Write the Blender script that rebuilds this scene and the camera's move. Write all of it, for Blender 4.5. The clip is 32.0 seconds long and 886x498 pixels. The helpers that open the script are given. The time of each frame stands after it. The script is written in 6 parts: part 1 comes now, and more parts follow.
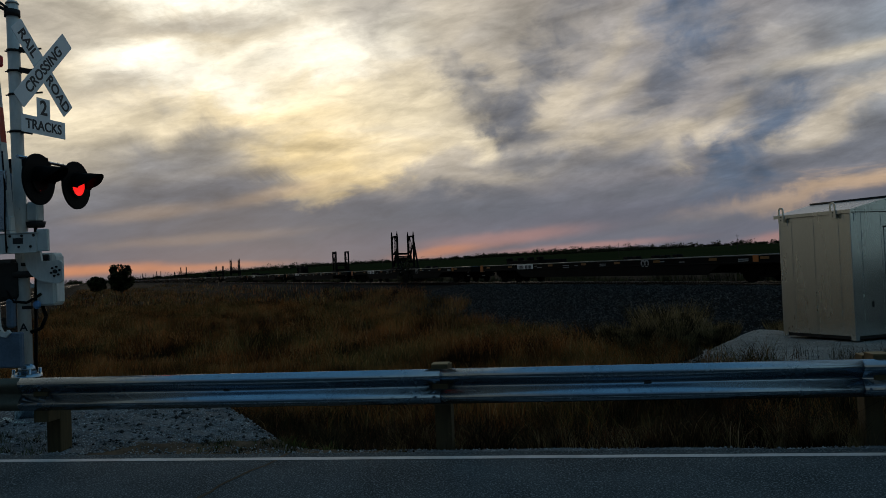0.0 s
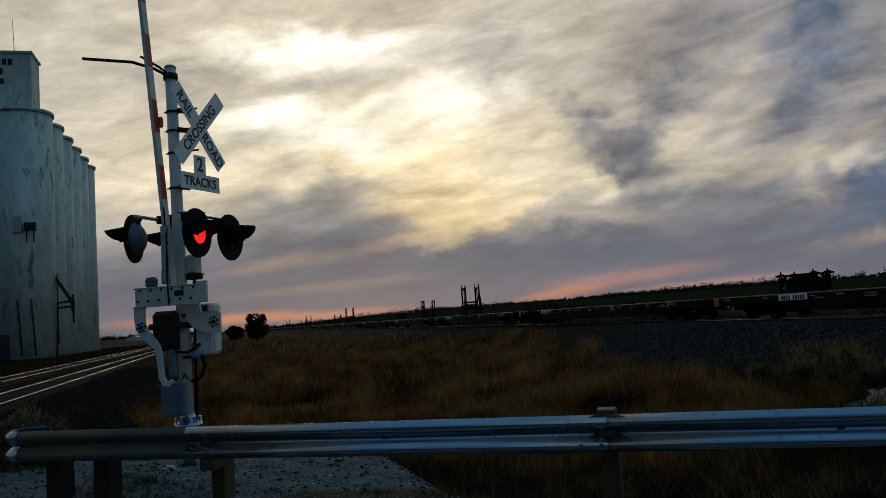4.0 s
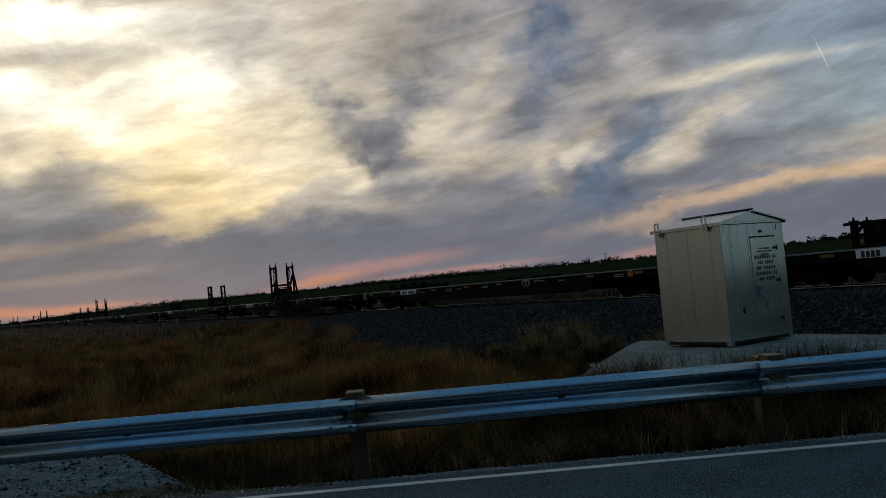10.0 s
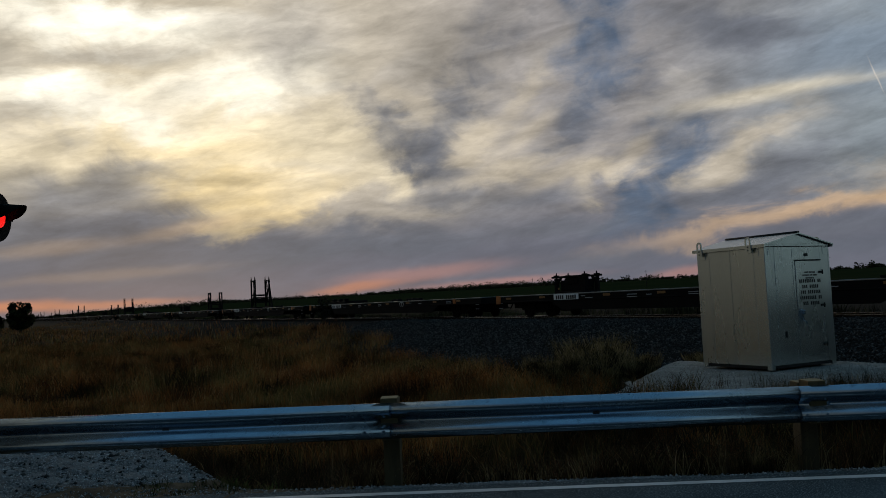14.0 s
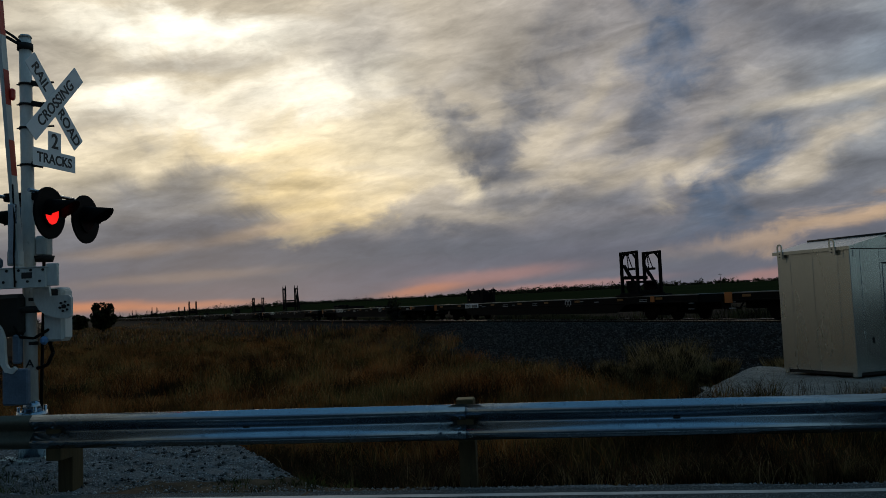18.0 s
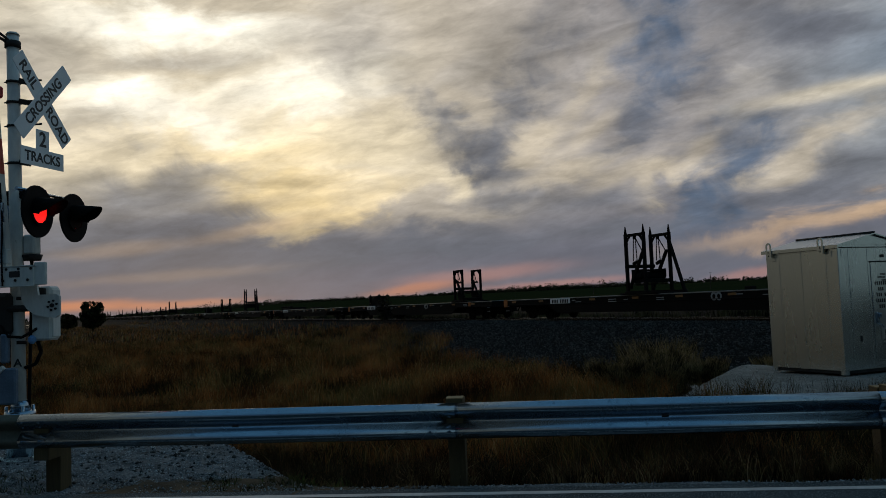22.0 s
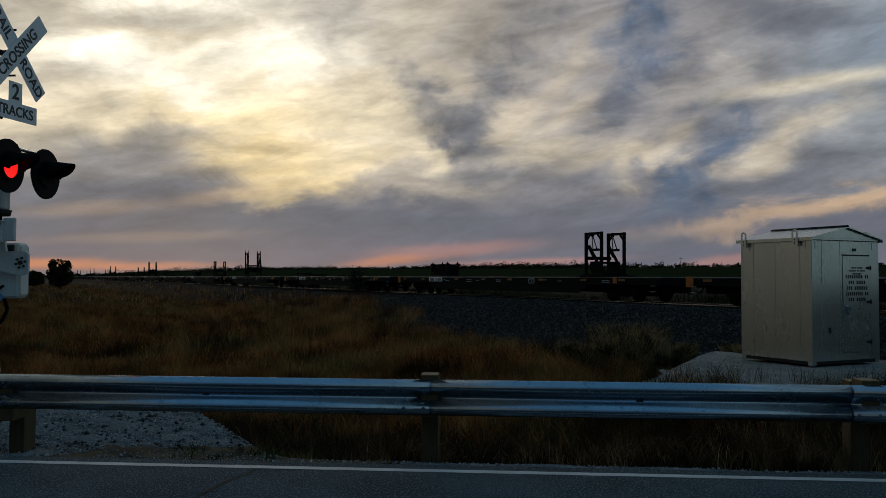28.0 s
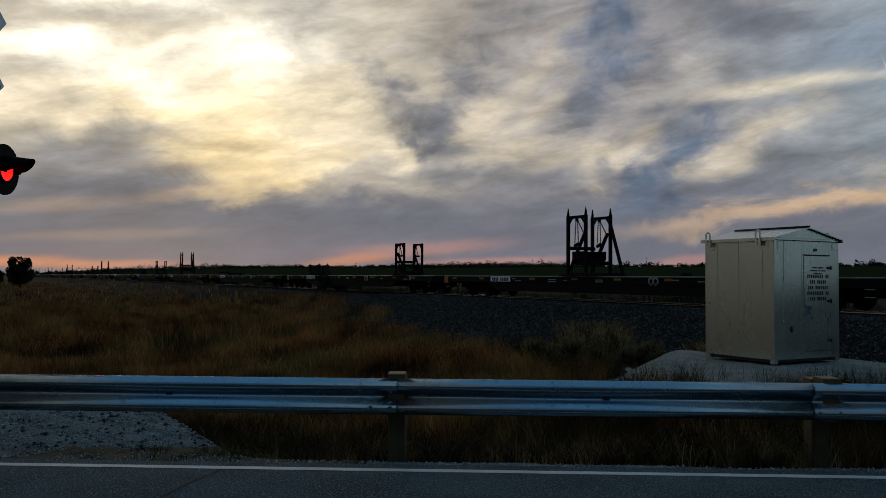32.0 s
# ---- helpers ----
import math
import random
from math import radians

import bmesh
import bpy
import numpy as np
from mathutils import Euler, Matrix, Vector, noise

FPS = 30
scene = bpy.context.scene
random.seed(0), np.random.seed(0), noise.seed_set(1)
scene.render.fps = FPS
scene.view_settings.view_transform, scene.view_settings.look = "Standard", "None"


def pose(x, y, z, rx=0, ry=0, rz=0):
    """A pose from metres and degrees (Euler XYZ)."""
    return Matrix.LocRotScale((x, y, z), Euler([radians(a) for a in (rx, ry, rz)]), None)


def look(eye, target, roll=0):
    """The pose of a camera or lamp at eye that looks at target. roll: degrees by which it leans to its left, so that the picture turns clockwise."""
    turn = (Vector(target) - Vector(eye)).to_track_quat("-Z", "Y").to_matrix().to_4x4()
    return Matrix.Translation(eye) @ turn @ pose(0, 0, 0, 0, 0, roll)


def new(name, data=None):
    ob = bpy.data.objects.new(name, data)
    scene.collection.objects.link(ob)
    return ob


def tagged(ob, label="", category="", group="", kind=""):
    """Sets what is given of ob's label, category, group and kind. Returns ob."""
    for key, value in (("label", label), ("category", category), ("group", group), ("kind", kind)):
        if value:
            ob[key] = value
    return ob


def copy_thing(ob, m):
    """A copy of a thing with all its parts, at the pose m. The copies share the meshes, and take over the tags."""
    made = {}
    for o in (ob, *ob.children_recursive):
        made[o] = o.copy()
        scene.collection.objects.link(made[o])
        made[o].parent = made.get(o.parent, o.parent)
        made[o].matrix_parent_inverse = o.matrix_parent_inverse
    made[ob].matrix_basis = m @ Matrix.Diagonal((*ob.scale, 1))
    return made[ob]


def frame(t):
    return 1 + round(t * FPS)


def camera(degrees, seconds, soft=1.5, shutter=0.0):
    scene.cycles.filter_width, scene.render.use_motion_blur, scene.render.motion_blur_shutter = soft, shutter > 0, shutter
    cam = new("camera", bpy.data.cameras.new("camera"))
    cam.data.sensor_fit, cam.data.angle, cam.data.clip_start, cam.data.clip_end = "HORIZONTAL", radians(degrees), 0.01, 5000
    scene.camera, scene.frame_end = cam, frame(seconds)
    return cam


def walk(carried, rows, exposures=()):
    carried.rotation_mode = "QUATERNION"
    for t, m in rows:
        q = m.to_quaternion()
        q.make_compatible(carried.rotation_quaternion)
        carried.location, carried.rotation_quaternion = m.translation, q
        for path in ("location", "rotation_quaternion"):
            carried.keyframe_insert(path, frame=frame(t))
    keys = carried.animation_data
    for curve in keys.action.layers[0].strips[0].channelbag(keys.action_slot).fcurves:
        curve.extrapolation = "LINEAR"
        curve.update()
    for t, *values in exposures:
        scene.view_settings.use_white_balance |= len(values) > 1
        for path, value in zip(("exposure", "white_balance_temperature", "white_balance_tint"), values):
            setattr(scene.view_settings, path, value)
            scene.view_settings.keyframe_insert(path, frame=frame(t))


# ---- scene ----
LENS = 56.13
cam = camera(LENS, 32.0, 0.85)
# seconds, eye x y z in metres, yaw, pitch, roll in degrees
ROWS = [
    (0, 1.198, -1.295, 1.613, 7.97, 1.34, 2.26),
    (0.5, 1.195, -1.294, 1.609, 8.13, 1.28, 1.33),
    (1, 1.178, -1.278, 1.613, 8.29, 1.35, 0.98),
    (1.5, 1.175, -1.261, 1.617, 10.37, 1.41, 0.90),
    (2, 1.129, -1.224, 1.624, 13.20, 1.55, 1.04),
    (2.5, 1.036, -1.240, 1.626, 13.05, 1.56, 0.76),
    (4.5, 0.834, -1.118, 1.628, 16.70, 5.37, 4.35),
    (5, 0.830, -1.232, 1.606, 3.05, 3.61, 3.39),
    (5.5, 0.853, -1.238, 1.593, -1.09, 3.32, 2.88),
    (6, 0.857, -1.215, 1.592, 0.40, 2.19, 3.28),
    (6.5, 0.881, -1.223, 1.601, -3.67, 2.04, 3.93),
    (7, 0.904, -1.241, 1.606, -5.74, 1.99, 3.59),
    (7.5, 0.899, -1.258, 1.609, -3.15, 2.25, 3.39),
    (8, 0.910, -1.278, 1.610, -3.36, 2.28, 3.87),
    (8.5, 0.928, -1.277, 1.604, -6.75, 2.11, 4.48),
    (9, 0.928, -1.274, 1.610, -5.65, 2.20, 4.11),
    (9.5, 0.915, -1.255, 1.603, -1.11, 2.60, 4.11),
    (10, 0.905, -1.271, 1.603, -0.60, 2.67, 5.02),
    (10.5, 0.904, -1.271, 1.599, -1.64, 2.78, 4.88),
    (11, 0.909, -1.284, 1.603, -1.79, 2.80, 4.59),
    (11.5, 0.909, -1.285, 1.606, -1.90, 2.74, 4.42),
    (12, 0.913, -1.280, 1.597, -2.13, 2.87, 4.48),
    (12.5, 0.916, -1.291, 1.607, -0.56, 3.04, 4.14),
    (13, 0.898, -1.300, 1.592, 1.86, 3.35, 3.46),
    (13.5, 0.886, -1.308, 1.591, 1.97, 3.47, 2.83),
    (14, 0.896, -1.308, 1.598, 2.05, 3.55, 2.59),
    (14.5, 0.875, -1.299, 1.591, 2.29, 3.63, 2.43),
    (15, 0.861, -1.299, 1.588, 3.33, 3.71, 2.22),
    (15.5, 0.843, -1.300, 1.589, 6.04, 3.91, 2.03),
    (17.5, 0.832, -1.281, 1.588, 6.92, 4.05, 2.12),
    (18, 0.827, -1.290, 1.587, 6.76, 3.93, 2.27),
    (18.5, 0.842, -1.294, 1.590, 6.70, 3.88, 2.60),
    (19, 0.842, -1.287, 1.590, 6.62, 3.80, 2.74),
    (19.5, 0.845, -1.290, 1.592, 6.43, 3.67, 2.96),
    (20, 0.832, -1.280, 1.591, 6.42, 3.62, 2.98),
    (20.5, 0.839, -1.285, 1.587, 6.29, 3.66, 2.74),
    (21, 0.840, -1.302, 1.593, 6.22, 3.60, 2.53),
    (21.5, 0.832, -1.294, 1.588, 6.26, 3.70, 2.28),
    (22, 0.840, -1.292, 1.589, 6.14, 3.81, 2.30),
    (22.5, 0.882, -1.236, 1.595, 5.46, 3.53, 2.35),
    (23, 0.915, -1.165, 1.600, 5.36, 3.62, 2.51),
    (23.5, 0.906, -1.149, 1.592, 5.39, 3.67, 2.34),
    (24, 0.822, -1.191, 1.601, 1.70, 3.66, 2.26),
    (24.5, 0.748, -1.211, 1.581, -6.03, 3.41, 1.42),
    (26.5, 0.790, -1.182, 1.613, -3.61, 2.18, -0.96),
    (27, 0.781, -1.185, 1.615, 1.28, 2.35, -0.39),
    (27.5, 0.785, -1.200, 1.605, 1.79, 2.38, -0.03),
    (28, 0.763, -1.199, 1.606, 4.37, 2.00, -0.23),
    (28.5, 0.752, -1.193, 1.604, 6.16, 2.06, -0.26),
    (29, 0.745, -1.188, 1.604, 6.29, 2.13, -0.43),
    (29.5, 0.747, -1.180, 1.605, 6.15, 2.18, -0.31),
    (30, 0.759, -1.178, 1.605, 4.11, 2.27, -0.32),
    (30.5, 0.761, -1.161, 1.605, 2.72, 2.16, -0.52),
    (31, 0.772, -1.167, 1.604, 2.59, 1.98, -0.44),
    (31.5, 0.776, -1.176, 1.607, 2.40, 1.88, -0.52),
    (32, 0.762, -1.173, 1.604, 2.14, 1.93, -0.37),
]
walk(cam, [(t, pose(x, y, z, 0, 0, yaw) @ pose(0, 0, 0, 90 + pitch, 0, 0) @ pose(0, 0, 0, 0, 0, -roll)) for t, x, y, z, yaw, pitch, roll in ROWS],
     [(0.0, 0.0), (4.5, 0.0), (5.5, 0.09), (12.0, 0.09), (14.0, -0.05), (24.0, -0.05), (26.5, 0.0), (30.5, 0.0), (32.0, 0.12)])

# ---- world: a low sun behind broken cloud ----
world = bpy.data.worlds.new("sky")
scene.world = world
world.use_nodes = True
WT = world.node_tree
WT.nodes.clear()


def sock(tree, node, index, value):
    if hasattr(value, "is_linked"):
        tree.links.new(value, node.inputs[index])
    else:
        node.inputs[index].default_value = value


def calc(tree, op, a, b=0.0, c=0.0):
    node = tree.nodes.new("ShaderNodeMath")
    node.operation = op
    for i, v in enumerate((a, b, c)):
        sock(tree, node, i, v)
    return node.outputs[0]


def blend(tree, fac, a, b, kind="MIX"):
    node = tree.nodes.new("ShaderNodeMix")
    node.data_type, node.blend_type = "RGBA", kind
    sock(tree, node, 0, fac)
    sock(tree, node, 6, a)
    sock(tree, node, 7, b)
    return node.outputs[2]


def ease(tree, value, low, high, a=0.0, b=1.0):
    node = tree.nodes.new("ShaderNodeMapRange")
    node.interpolation_type = "SMOOTHSTEP"
    for i, v in enumerate((value, low, high, a, b)):
        sock(tree, node, i, v)
    return node.outputs[0]


def fbm(tree, vector, scale, detail=5.0, rough=0.55, warp=0.0):
    node = tree.nodes.new("ShaderNodeTexNoise")
    node.inputs["Scale"].default_value = scale
    node.inputs["Detail"].default_value = detail
    node.inputs["Roughness"].default_value = rough
    node.inputs["Distortion"].default_value = warp
    tree.links.new(vector, node.inputs["Vector"])
    return node.outputs["Fac"]


def triple(tree, x, y, z):
    node = tree.nodes.new("ShaderNodeCombineXYZ")
    for i, v in enumerate((x, y, z)):
        sock(tree, node, i, v)
    return node.outputs[0]


def rgb(r, g, b):
    """Linear colour from the 0 to 255 values of a photograph."""
    return tuple(((c / 255 + 0.055) / 1.055) ** 2.4 if c > 10 else c / 3300 for c in (r, g, b)) + (1.0,)


way = WT.nodes.new("ShaderNodeTexCoord").outputs["Generated"]
split = WT.nodes.new("ShaderNodeSeparateXYZ")
WT.links.new(way, split.inputs[0])
AZ = calc(WT, "MULTIPLY", calc(WT, "ARCTAN2", split.outputs[0], split.outputs[1]), 57.2958)
EL = calc(WT, "MULTIPLY", calc(WT, "ARCSINE", split.outputs[2]), 57.2958)
# cloud sheets lie flat overhead: streaks come from a plane seen in perspective
flat = calc(WT, "ADD", calc(WT, "MAXIMUM", split.outputs[2], 0.0), 0.10)
PX = calc(WT, "DIVIDE", split.outputs[0], flat)
PY = calc(WT, "DIVIDE", split.outputs[1], flat)
plane = triple(WT, PX, PY, 0.0)
ang = triple(WT, calc(WT, "MULTIPLY", AZ, 0.05), calc(WT, "MULTIPLY", EL, 0.09), 0.0)
turned = triple(WT, calc(WT, "ADD", calc(WT, "MULTIPLY", AZ, 0.045), calc(WT, "MULTIPLY", EL, 0.05)),
                calc(WT, "SUBTRACT", calc(WT, "MULTIPLY", EL, 0.16), calc(WT, "MULTIPLY", AZ, 0.04)), 3.0)
N1 = fbm(WT, ang, 3.0, 8.0, 0.56, 0.6)
N2 = fbm(WT, triple(WT, calc(WT, "MULTIPLY", AZ, 0.05), calc(WT, "MULTIPLY", EL, 0.09), 7.7), 3.0, 8.0, 0.56, 0.6)
STREAK = fbm(WT, turned, 4.2, 6.0, 0.52, 0.5)
PUFF = fbm(WT, plane, 2.2, 7.0, 0.55, 0.4)
WAZ = calc(WT, "ADD", AZ, calc(WT, "MULTIPLY", calc(WT, "SUBTRACT", N1, 0.5), 8.0))
WEL = calc(WT, "ADD", EL, calc(WT, "MULTIPLY", calc(WT, "SUBTRACT", N2, 0.5), 5.5))
# finer curls for the torn edges of the dark strands
N3 = fbm(WT, triple(WT, calc(WT, "MULTIPLY", AZ, 0.05), calc(WT, "MULTIPLY", EL, 0.08), 13.1), 6.0, 6.0, 0.55, 0.6)
N4 = fbm(WT, triple(WT, calc(WT, "MULTIPLY", AZ, 0.05), calc(WT, "MULTIPLY", EL, 0.08), 19.4), 6.0, 6.0, 0.55, 0.6)
RAZ = calc(WT, "ADD", WAZ, calc(WT, "MULTIPLY", calc(WT, "SUBTRACT", N3, 0.5), 4.0))
REL = calc(WT, "ADD", WEL, calc(WT, "MULTIPLY", calc(WT, "SUBTRACT", N4, 0.5), 3.0))
TORN = ease(WT, fbm(WT, triple(WT, calc(WT, "MULTIPLY", AZ, 0.07), calc(WT, "MULTIPLY", EL, 0.08), 5.5), 5.0, 6.0, 0.55, 0.6), 0.30, 0.70, 0.45, 1.15)

SKY = WT.nodes.new("ShaderNodeTexSky")
SKY.sky_type, SKY.sun_disc = "NISHITA", False
SKY.sun_elevation, SKY.sun_rotation = radians(6.0), radians(-22.0)
clear = blend(WT, 1.0, SKY.outputs[0], (0.06, 0.06, 0.06, 1), "MULTIPLY")

left = blend(WT, ease(WT, AZ, -46.0, -20.0), rgb(205, 196, 178), rgb(206, 194, 172))
sheet = blend(WT, ease(WT, AZ, -16.0, 10.0), left, rgb(150, 146, 146))
sheet = blend(WT, ease(WT, AZ, 10.0, 34.0), sheet, rgb(132, 145, 154))
sheet = blend(WT, ease(WT, EL, 10.0, 3.0), sheet, rgb(104, 107, 120))

CLOUDS = {
    "white": (285, 278, 258), "cream": (250, 234, 200), "gold": (255, 226, 164), "warm": (205, 190, 165),
    "grey": (97, 103, 115), "slate": (103, 107, 117), "blue": (86, 102, 124), "pink": (180, 134, 126), "ember": (226, 146, 98), "orange": (214, 180, 142),
    "haze": (160, 154, 146), "light": (196, 190, 182), "beige": (198, 186, 166), "steel": (122, 138, 156), "teal": (134, 150, 156),
}
# azimuth, elevation, half width, half height, tilt, kind, strength
CLOUDS_A = [
    (-23.4, 18.3, 7.31, 1.08, 1, "white", 1), (-27.1, 14, 3.46, 1.35, -3, "white", 0.8), (-23.2, 12.3, 3.0, 0.9, -11, "white", 0.6),
    (-16.4, 14.9, 5, 1.54, 9, "white", 0.75), (-14.6, 11.9, 5.78, 1.23, 5, "cream", 0.85), (-32.7, 16.4, 4.62, 1.35, 2, "haze", 0.6),
    (-23.5, 16.5, 4.24, 0.54, 5, "haze", 0.6), (-27.1, 12.5, 4.24, 0.77, 7, "haze", 0.5), (-21.5, 10, 10.39, 1.54, 2, "cream", 0.55),
    (-17.4, 8.1, 2.89, 1.16, 5, "gold", 0.65), (-18.5, 10.6, 5.78, 1, 2, "gold", 0.4), (-25, 8.2, 5.0, 1.5, 6, "grey", 0.8),
]
CLOUDS_B = [
    (-20.5, 4.4, 10.78, 1.46, 0, "grey", 0.9), (-27.5, 4.3, 3.4, 0.36, 5, "orange", 0.22), (-24.5, 2.6, 5.78, 0.30, 3, "orange", 0.14),
    (-12.4, 18.5, 4.24, 1.73, 7, "light", 0.55), (-9.6, 11.1, 3.08, 1, 3, "cream", 0.6), (-11.7, 16.6, 2.31, 1.35, -3, "grey", 0.3),
    # one dark strand falls to the east, another to the west, and they meet
    (-7.2, 13.6, 2.8, 1.00, -32, "slate", 0.55), (-4.6, 11.4, 2.8, 1.15, -44, "slate", 0.64), (-2.3, 8.9, 2.4, 1.00, -34, "slate", 0.60),
    (2.3, 18.4, 3.0, 1.5, 48, "slate", 0.50), (0.4, 15.4, 2.8, 1.4, 54, "slate", 0.62), (-1.1, 12.2, 2.6, 1.25, 55, "slate", 0.62),
    (-2.9, 10.0, 1.9, 1.2, 50, "slate", 0.60), (-4.0, 13.5, 1.4, 0.7, -28, "beige", 0.50), (-3.9, 16.2, 2.0, 1.2, 30, "light", 0.35),
    (-0.9, 7.2, 2.6, 0.60, -8, "slate", 0.60), (-6.0, 9.0, 2.2, 0.6, -20, "cream", 0.40), (-3.2, 12.0, 4.4, 2.6, -30, "haze", 0.45),
]
CLOUDS_C = [
    (9.7, 18.6, 3.6, 2.6, 72, "blue", 0.90), (9.4, 14.6, 2.9, 1.9, 68, "blue", 0.85), (8.3, 11.8, 2.0, 1.3, 48, "slate", 0.80),
    (7.0, 10.2, 2.3, 0.55, 18, "slate", 0.72), (5.2, 15.8, 2.5, 0.9, 52, "haze", 0.50), (3.5, 13.4, 2.0, 0.6, 42, "beige", 0.50),
    (0.7, 10.5, 1.8, 1.05, 22, "beige", 0.90), (2.7, 8.7, 2.6, 0.80, 14, "beige", 0.85), (4.3, 11.2, 2.0, 0.5, 36, "beige", 0.60),
    (6.2, 8.3, 2.2, 0.50, 22, "beige", 0.65), (9.3, 8.0, 2.3, 0.80, 25, "beige", 0.88), (11.4, 9.5, 1.3, 0.5, 40, "beige", 0.55),
    (4.5, 6.7, 3.2, 0.50, 6, "grey", 0.50), (14.2, 10.3, 2.4, 1.2, 58, "blue", 0.70), (12.6, 7.6, 2.6, 1.25, 54, "blue", 0.95),
    (11.0, 5.3, 3.0, 0.95, 22, "blue", 0.85), (6.8, 4.5, 4.2, 0.62, 8, "slate", 0.68),
]
CLOUDS_D = [
    (19.2, 16.3, 3.6, 1.2, -6, "slate", 0.85), (15.4, 17.8, 3.0, 1.4, -20, "slate", 0.50), (13.6, 13.4, 1.7, 0.7, 25, "light", 0.50),
    (18.6, 12.2, 4.6, 0.46, 4, "cream", 0.42), (17.6, 9.0, 4.2, 0.95, 25, "beige", 0.78), (15.0, 11.8, 2.0, 0.5, 30, "haze", 0.50),
    (20.2, 7.2, 4.0, 0.80, 15, "slate", 0.60), (16.0, 6.0, 2.6, 0.6, 22, "slate", 0.50), (15.2, 3.7, 5.0, 0.56, 9, "orange", 0.45),
    (23.0, 5.1, 5.5, 0.62, 7, "orange", 0.58), (-3.7, 1.9, 4.62, 0.40, 4, "pink", 0.55), (1.2, 1.1, 5, 0.23, 2, "pink", 0.6),
    (14.3, 1.2, 2.31, 0.35, 9, "pink", 0.6), (-8.2, 1.1, 2.6, 0.28, 5, "ember", 0.45), (-31.7, 0.8, 5, 0.30, 0, "ember", 0.65),
    (-24.0, 0.7, 4.0, 0.22, 2, "ember", 0.4), (9.0, 2.4, 4.0, 0.5, 6, "slate", 0.5),
]
CLOUDS_F = [
    (-20.5, 13.2, 8.5, 3.2, 4, "cream", 0.5), (-25.5, 5.4, 8.0, 1.4, 3, "grey", 0.55), (-12.0, 3.9, 6.5, 1.0, 3, "grey", 0.65),
    (-28.0, 17.5, 5.0, 2.0, 2, "cream", 0.45), (-33.5, 11.0, 6.0, 2.4, 3, "cream", 0.5), (-18.0, 3.0, 9.0, 0.8, 2, "grey", 0.6),
    (-21.5, 6.4, 5.0, 0.5, 14, "grey", 0.5), (-14.5, 6.3, 3.4, 0.6, 16, "gold", 0.45),
    (-13.5, 7.6, 5.0, 0.8, 6, "gold", 0.45), (-8.5, 8.2, 4.0, 0.8, 3, "cream", 0.40), (-5.0, 6.5, 4.5, 0.55, 2, "beige", 0.40),
    (-19.0, 5.5, 3.2, 0.4, 12, "orange", 0.25),
]
CLOUDS_E = [
    (-13.5, 9.5, 6.16, 1.16, 5, "cream", 0.45), (-5.1, 4.4, 6.16, 0.9, 1, "grey", 0.6), (23.8, 12.4, 4.2, 0.25, 0, "cream", 0.22),
    (30.5, 5.4, 7.0, 0.46, 4, "orange", 0.6), (30.5, 7, 5.78, 0.85, 9, "beige", 0.45), (27.8, 14.1, 8.47, 2.12, 1, "steel", 0.65),
    (32.3, 9.2, 5, 1.93, 6, "teal", 0.5), (32.3, 2.1, 2.31, 0.5, 10, "pink", 0.6), (23.4, 3.4, 5.78, 0.54, 6, "slate", 0.6),
    (26.2, 12.4, 0.8, 0.04, -72, "light", 0.7), (23.3, 2.2, 7.7, 0.46, 4, "grey", 0.5),
]
tone = sheet
for az, el, wide, tall, tilt, kind, strength in sorted(CLOUDS_A + CLOUDS_B + CLOUDS_C + CLOUDS_D + CLOUDS_E + CLOUDS_F, key=lambda c: -c[2] * c[3]):
    torn = kind in ("slate", "blue") and abs(tilt) > 20
    thin = tall < 0.55 and not torn
    a = calc(WT, "SUBTRACT", AZ if thin else RAZ if torn else WAZ, az)
    e = calc(WT, "SUBTRACT", calc(WT, "ADD", calc(WT, "MULTIPLY", EL, 0.85), calc(WT, "MULTIPLY", WEL, 0.15)) if thin else REL if torn else WEL, el)
    c, s = math.cos(radians(tilt)), math.sin(radians(tilt))
    p = calc(WT, "DIVIDE", calc(WT, "ADD", calc(WT, "MULTIPLY", a, c), calc(WT, "MULTIPLY", e, s)), wide)
    q = calc(WT, "DIVIDE", calc(WT, "SUBTRACT", calc(WT, "MULTIPLY", e, c), calc(WT, "MULTIPLY", a, s)), tall)
    r = calc(WT, "ADD", calc(WT, "MULTIPLY", p, p), calc(WT, "MULTIPLY", q, q))
    fac = calc(WT, "MULTIPLY", calc(WT, "EXPONENT", calc(WT, "MULTIPLY", calc(WT, "POWER", r, 1.4), -0.62)), strength)
    if torn:
        fac = calc(WT, "MULTIPLY", fac, TORN)
    tone = blend(WT, fac, tone, rgb(*CLOUDS[kind]))
# wisps
lit = calc(WT, "ADD", 0.40, calc(WT, "MULTIPLY", STREAK, 1.22))
tone = blend(WT, ease(WT, EL, 1.5, 7.0, 0.35, 0.9), tone, triple(WT, lit, lit, lit), "MULTIPLY")
lit2 = calc(WT, "ADD", 0.52, calc(WT, "MULTIPLY", PUFF, 1.0))
tone = blend(WT, ease(WT, EL, 2.0, 9.0), tone, blend(WT, 1.0, tone, triple(WT, lit2, lit2, lit2), "MULTIPLY"))
FINE = fbm(WT, turned, 17.0, 8.0, 0.66, 0.8)
lit3 = calc(WT, "ADD", 0.80, calc(WT, "MULTIPLY", FINE, 0.40))
tone = blend(WT, ease(WT, EL, 2.0, 7.0, 0.3, 1.0), tone, blend(WT, 1.0, tone, triple(WT, lit3, lit3, lit3), "MULTIPLY"))
